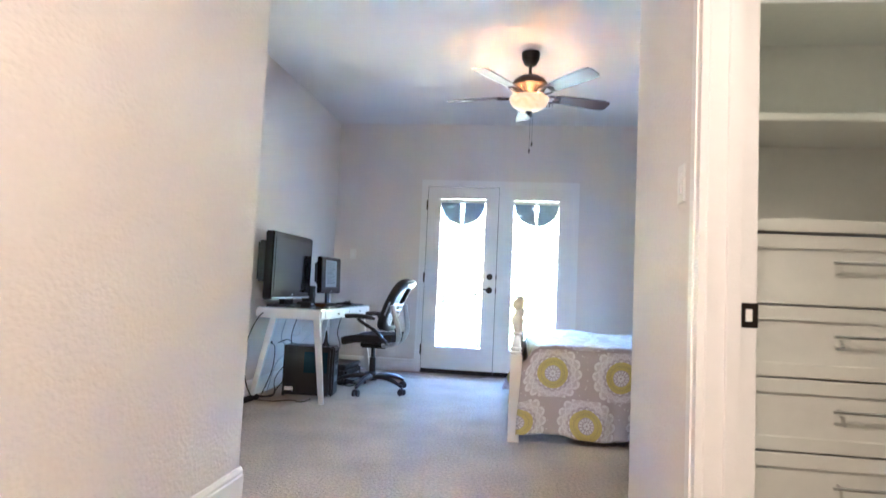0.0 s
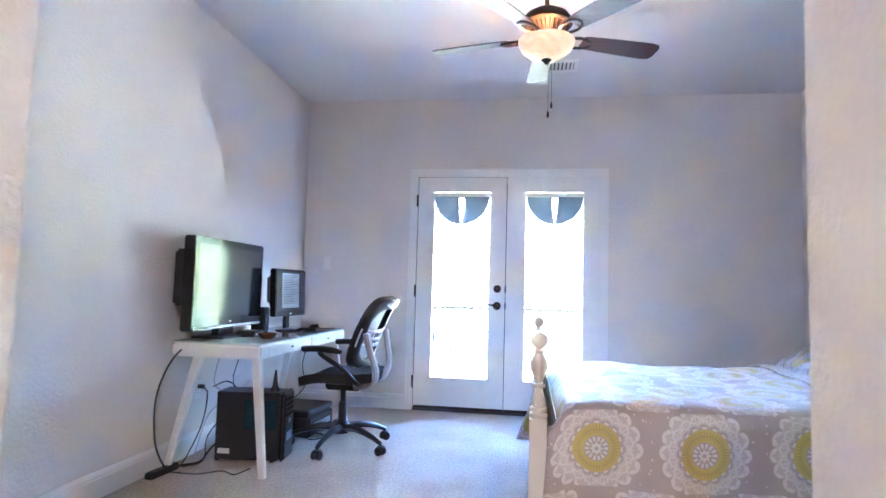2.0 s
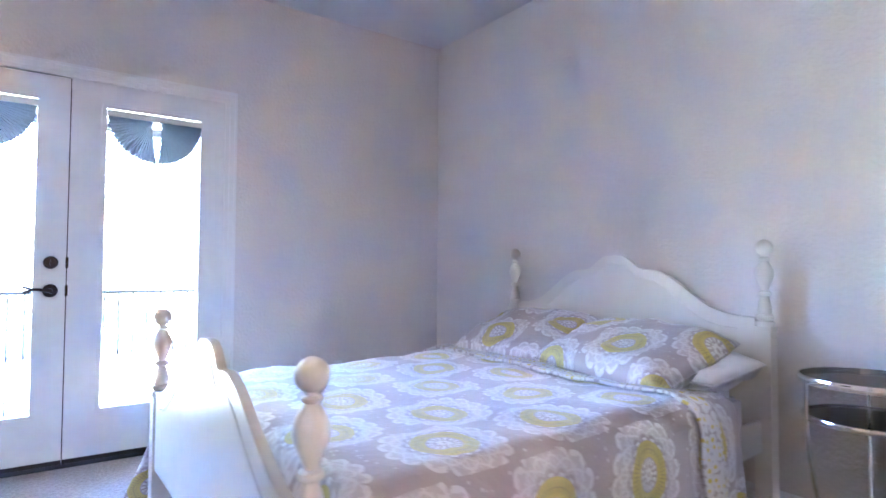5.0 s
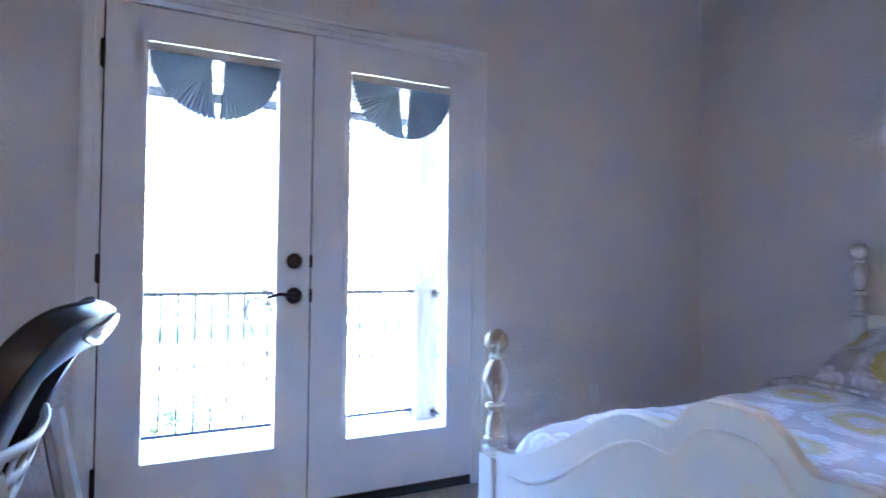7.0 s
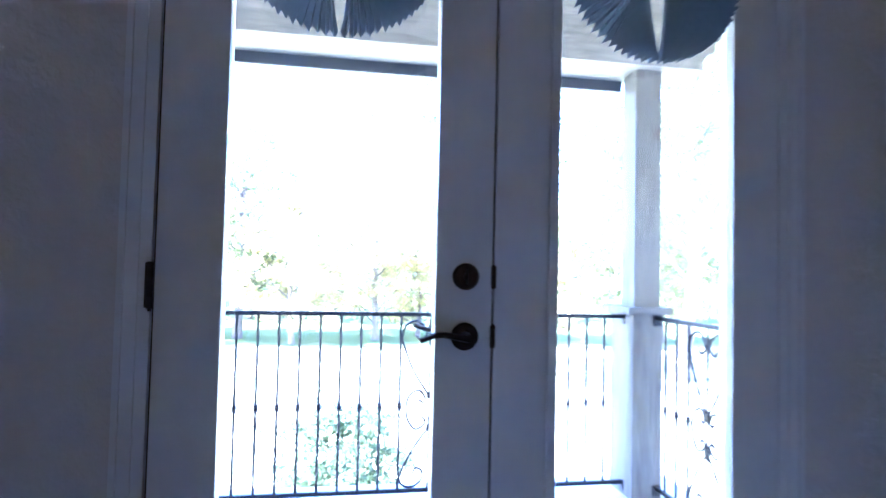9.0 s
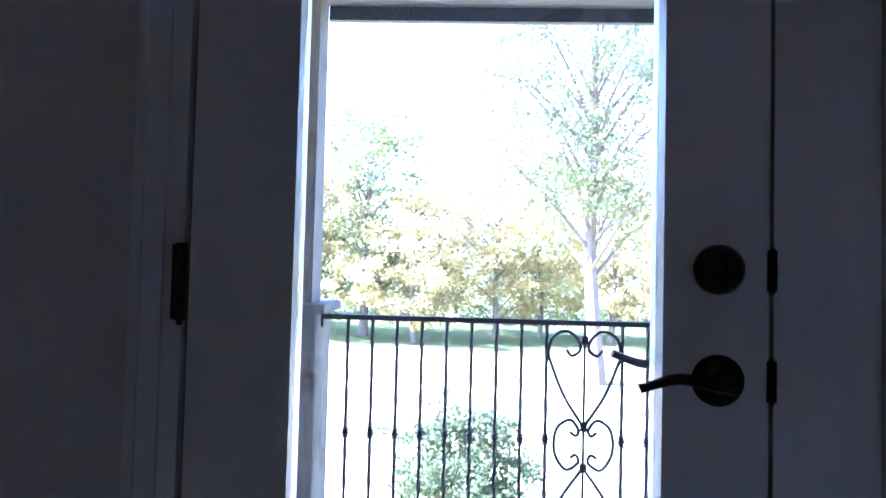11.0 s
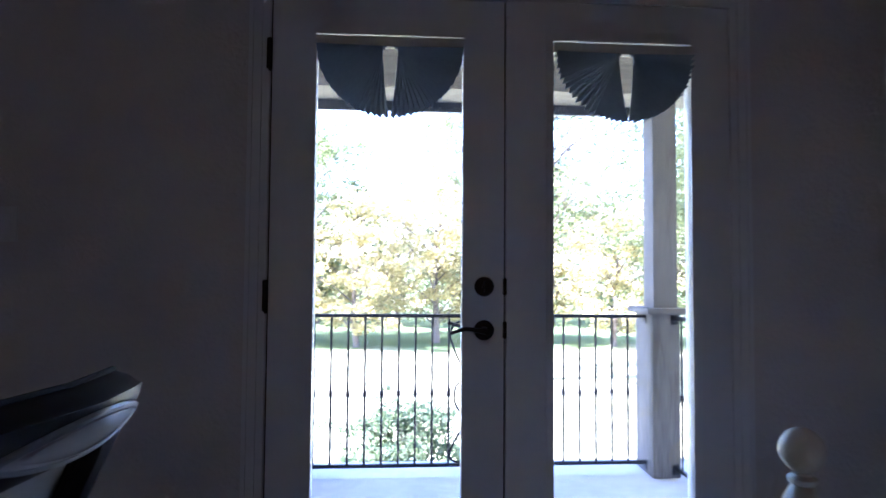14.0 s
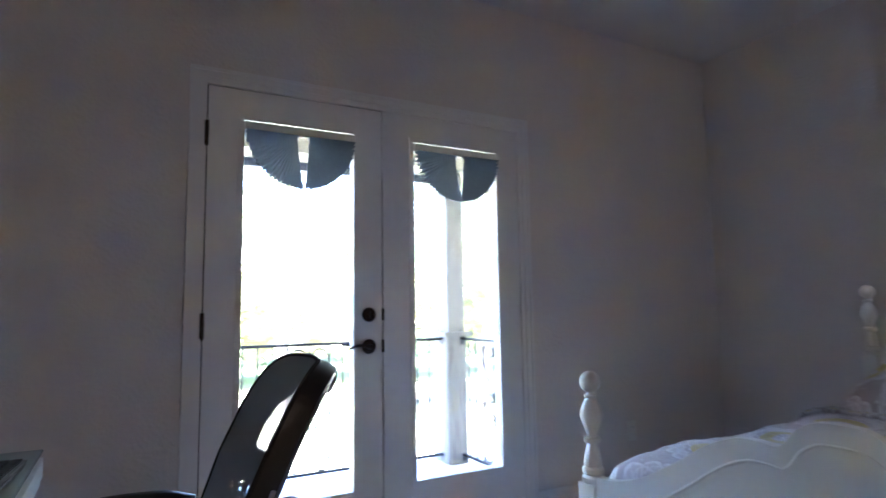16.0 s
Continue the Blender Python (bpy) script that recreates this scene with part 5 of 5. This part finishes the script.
for s in (-1, 1):
    bm = bmesh.new()
    tube(bm, spline([(0.215, s * 0.205, 0.76), (0.235, s * 0.195, 0.66), (0.262, s * 0.155, 0.55), (0.250, s * 0.11, 0.475), (0.20, s * 0.085, 0.425), (0.10, s * 0.07, 0.405)], 6), 0.023, 8)
    part("back_strut", bm, M_GREYPL, chair, "light grey curved strut", True)
    bm = bmesh.new()
    tube(bm, spline([(0.15, s * 0.10, 0.42), (0.17, s * 0.25, 0.46), (0.10, s * 0.285, 0.54), (-0.02, s * 0.29, 0.61), (-0.06, s * 0.29, 0.64)], 6), 0.015, 8)
    part("arm_support", bm, M_BLACK, chair, "", True)
    bm = bmesh.new()
    pad = spline([(0.09, s * 0.29, 0.640), (0.02, s * 0.292, 0.658), (-0.08, s * 0.285, 0.665), (-0.17, s * 0.275, 0.655)], 6)
    tube(bm, pad, [0.020 + 0.012 * min(1, k / 6) for k in range(len(pad))], 10)
    for v in bm.verts:
        v.co.z = 0.652 + (v.co.z - 0.652) * 0.62
    part("armrest", bm, M_BLACK, chair, "padded black armrest", True)

# ---- trees and lawn outside ----


def leaf_mat(name, c1, c2):
    m = bpy.data.materials.new(name)
    m.use_nodes = True
    n, l = m.node_tree.nodes, m.node_tree.links
    b = n["Principled BSDF"]
    b.inputs["Roughness"].default_value = 0.6
    geo, ramp = n.new("ShaderNodeNewGeometry"), n.new("ShaderNodeValToRGB")
    ramp.color_ramp.elements[0].color, ramp.color_ramp.elements[1].color = (*c1, 1), (*c2, 1)
    l.new(geo.outputs["Random Per Island"], ramp.inputs[0])
    l.new(ramp.outputs[0], b.inputs["Base Color"])
    t, mix = n.new("ShaderNodeBsdfTranslucent"), n.new("ShaderNodeMixShader")
    l.new(ramp.outputs[0], t.inputs[0])
    mix.inputs[0].default_value = 0.55
    l.new(b.outputs[0], mix.inputs[1])
    l.new(t.outputs[0], mix.inputs[2])
    l.new(mix.outputs[0], n["Material Output"].inputs[0])
    return m


M_LEAF = leaf_mat("green_leaves", (0.12, 0.15, 0.06), (0.27, 0.29, 0.13))
M_LEAFY = leaf_mat("yellowing_leaves", (0.32, 0.29, 0.125), (0.60, 0.51, 0.24))
M_BARK = mat("bark", (0.16, 0.13, 0.105), 0.95, grain=0.35, scale=6, bump=0.03, bscale=12, stretch=(3, 3, 0.6))


def tree(name, seed, height, spread, trunk_r, limbs, leaves, size, crown_from, material, label, category="tree"):
    """A trunk with limbs that fork into twigs; each twig end carries a loose cluster of leaves."""
    rng = random.Random(seed)
    t = thing(name, label, category)
    bm = bmesh.new()
    lean = rng.uniform(-0.05, 0.05) * height
    stem = [Vector((lean * f ** 2 + 0.012 * height * math.sin(f * 7 + seed), 0.015 * height * math.sin(f * 5 + seed), height * 0.9 * f)) for f in [k / 10 for k in range(11)]]
    tube(bm, stem, [trunk_r * (1.2 if k == 0 else 1.05 - k / 10.8) for k in range(11)], 8)
    tips = []
    for k in range(limbs):
        g = (k + rng.random()) / limbs
        f = crown_from + (1 - crown_from) * g
        a = k * 2.4 + rng.uniform(-0.5, 0.5)
        reach = spread * (0.30 + 0.70 * math.sin(min(1.0, g * 0.8 + 0.22) * 3.0)) * rng.uniform(0.65, 1.05)
        low = max(0.1, f - 0.16)
        base = stem[int(low * 10)].lerp(stem[min(10, int(low * 10) + 1)], low * 10 % 1)
        tip = Vector((base.x + reach * math.cos(a), base.y + reach * math.sin(a), height * f))
        mid = base.lerp(tip, 0.5) + Vector((rng.uniform(-0.05, 0.05) * spread, rng.uniform(-0.05, 0.05) * spread, 0.02 * height))
        tube(bm, [base, mid, tip], [trunk_r * 0.30, trunk_r * 0.18, trunk_r * 0.05], 5)
        tips.append((tip, 0.17))
        for q in range(5):
            start = base.lerp(mid, 0.5).lerp(tip, rng.uniform(0.2, 0.9))
            end = start + Vector((rng.gauss(0, 1), rng.gauss(0, 1), rng.gauss(0.15, 0.6))) * spread * 0.24
            tube(bm, [start, end], [trunk_r * 0.08, trunk_r * 0.025], 4)
            tips.append((end, rng.uniform(0.08, 0.17)))
    part("trunk", bm, M_BARK, t, "", True)
    pts, faces = [], []
    total = sum(r ** 2 for _, r in tips)
    for tip, r in tips:
        rad = spread * r
        for _ in range(int(leaves * r ** 2 / total)):
            d = Vector((rng.gauss(0, 1), rng.gauss(0, 1), rng.gauss(0, 0.62)))
            c = tip + d * rad * 0.62
            u = Vector((rng.gauss(0, 1), rng.gauss(0, 1), rng.gauss(0, 1))).normalized()
            w = u.orthogonal().normalized()
            e = size * rng.uniform(0.6, 1.3)
            i = len(pts)
            pts += [c - u * e, c + w * e * 0.5, c + u * e, c - w * e * 0.5]
            faces.append((i, i + 1, i + 2, i + 3))
    me = bpy.data.meshes.new("crown")
    me.from_pydata([tuple(p) for p in pts], [], faces)
    me.materials.append(material)
    crown = new("crown", me)
    crown.parent = t
    return t


protos = [tree("tree", 3, 10.5, 3.4, 0.20, 22, 9000, 0.13, 0.22, M_LEAFY, "rounded tree with yellowing leaves beyond the lawn"),
          tree("tree", 8, 13.5, 4.6, 0.26, 28, 13000, 0.14, 0.26, M_LEAF, "tall leafy green tree beyond the lawn"),
          tree("tree", 15, 8.5, 3.2, 0.17, 20, 8000, 0.13, 0.16, M_LEAFY, "low rounded tree with pale yellow-green leaves")]
rng = random.Random(5)
spots = [(-6.8, 43, 1), (-3.4, 40, 2), (-9.6, 41, 0), (1.6, 42, 0), (4.6, 44, 2), (-13.5, 44, 1), (8.6, 42, 0), (12.5, 40, 2), (16.5, 38, 1), (20.5, 41, 0), (25.5, 37, 1), (30, 43, 2), (-18, 42, 0), (-23, 46, 1), (-28, 42, 2), (36, 40, 1),
         (-1.0, 54, 0), (-8, 56, 0), (6.5, 57, 1), (12.5, 55, 0), (-15, 57, 1), (19, 58, 0), (-22, 58, 0), (27, 56, 1), (33, 57, 0)]
used = set()
for x, y, k in spots:
    m = pose(x, y, -3.4, 0, 0, rng.uniform(0, 360))
    if k in used:
        ob = copy_thing(protos[k], m)
    else:
        used.add(k)
        ob = protos[k]
        ob.matrix_world = m
    s = rng.uniform(0.92, 1.10)
    ob.scale = (s, s, s * rng.uniform(0.95, 1.05))
    ob["group"] = "trees beyond the lawn"
near = tree("tree", 21, 16.5, 5.2, 0.32, 30, 22000, 0.11, 0.42, M_LEAF, "large spreading tree on the lawn")
near.matrix_world = pose(4.7, 29, -3.4)
copy_thing(near, pose(14.0, 28, -3.4, 0, 0, 140))
shrub = tree("shrub", 33, 1.9, 1.3, 0.04, 24, 8000, 0.055, 0.15, leaf_mat("dark_green_leaves", (0.05, 0.08, 0.035), (0.14, 0.17, 0.075)), "loose leafy green shrub below the balcony", "shrub")
shrub.matrix_world = pose(-0.5, 16.3, -3.4)
hedge = tree("undergrowth", 40, 2.0, 40.0, 0.02, 60, 26000, 0.26, 0.10, M_LEAF, "dense undergrowth along the wood's edge", "undergrowth")
tagged(hedge, kind="stuff")
hedge.matrix_world = pose(4, 60, -3.4) @ Matrix.Diagonal((1.3, 0.30, 1, 1))
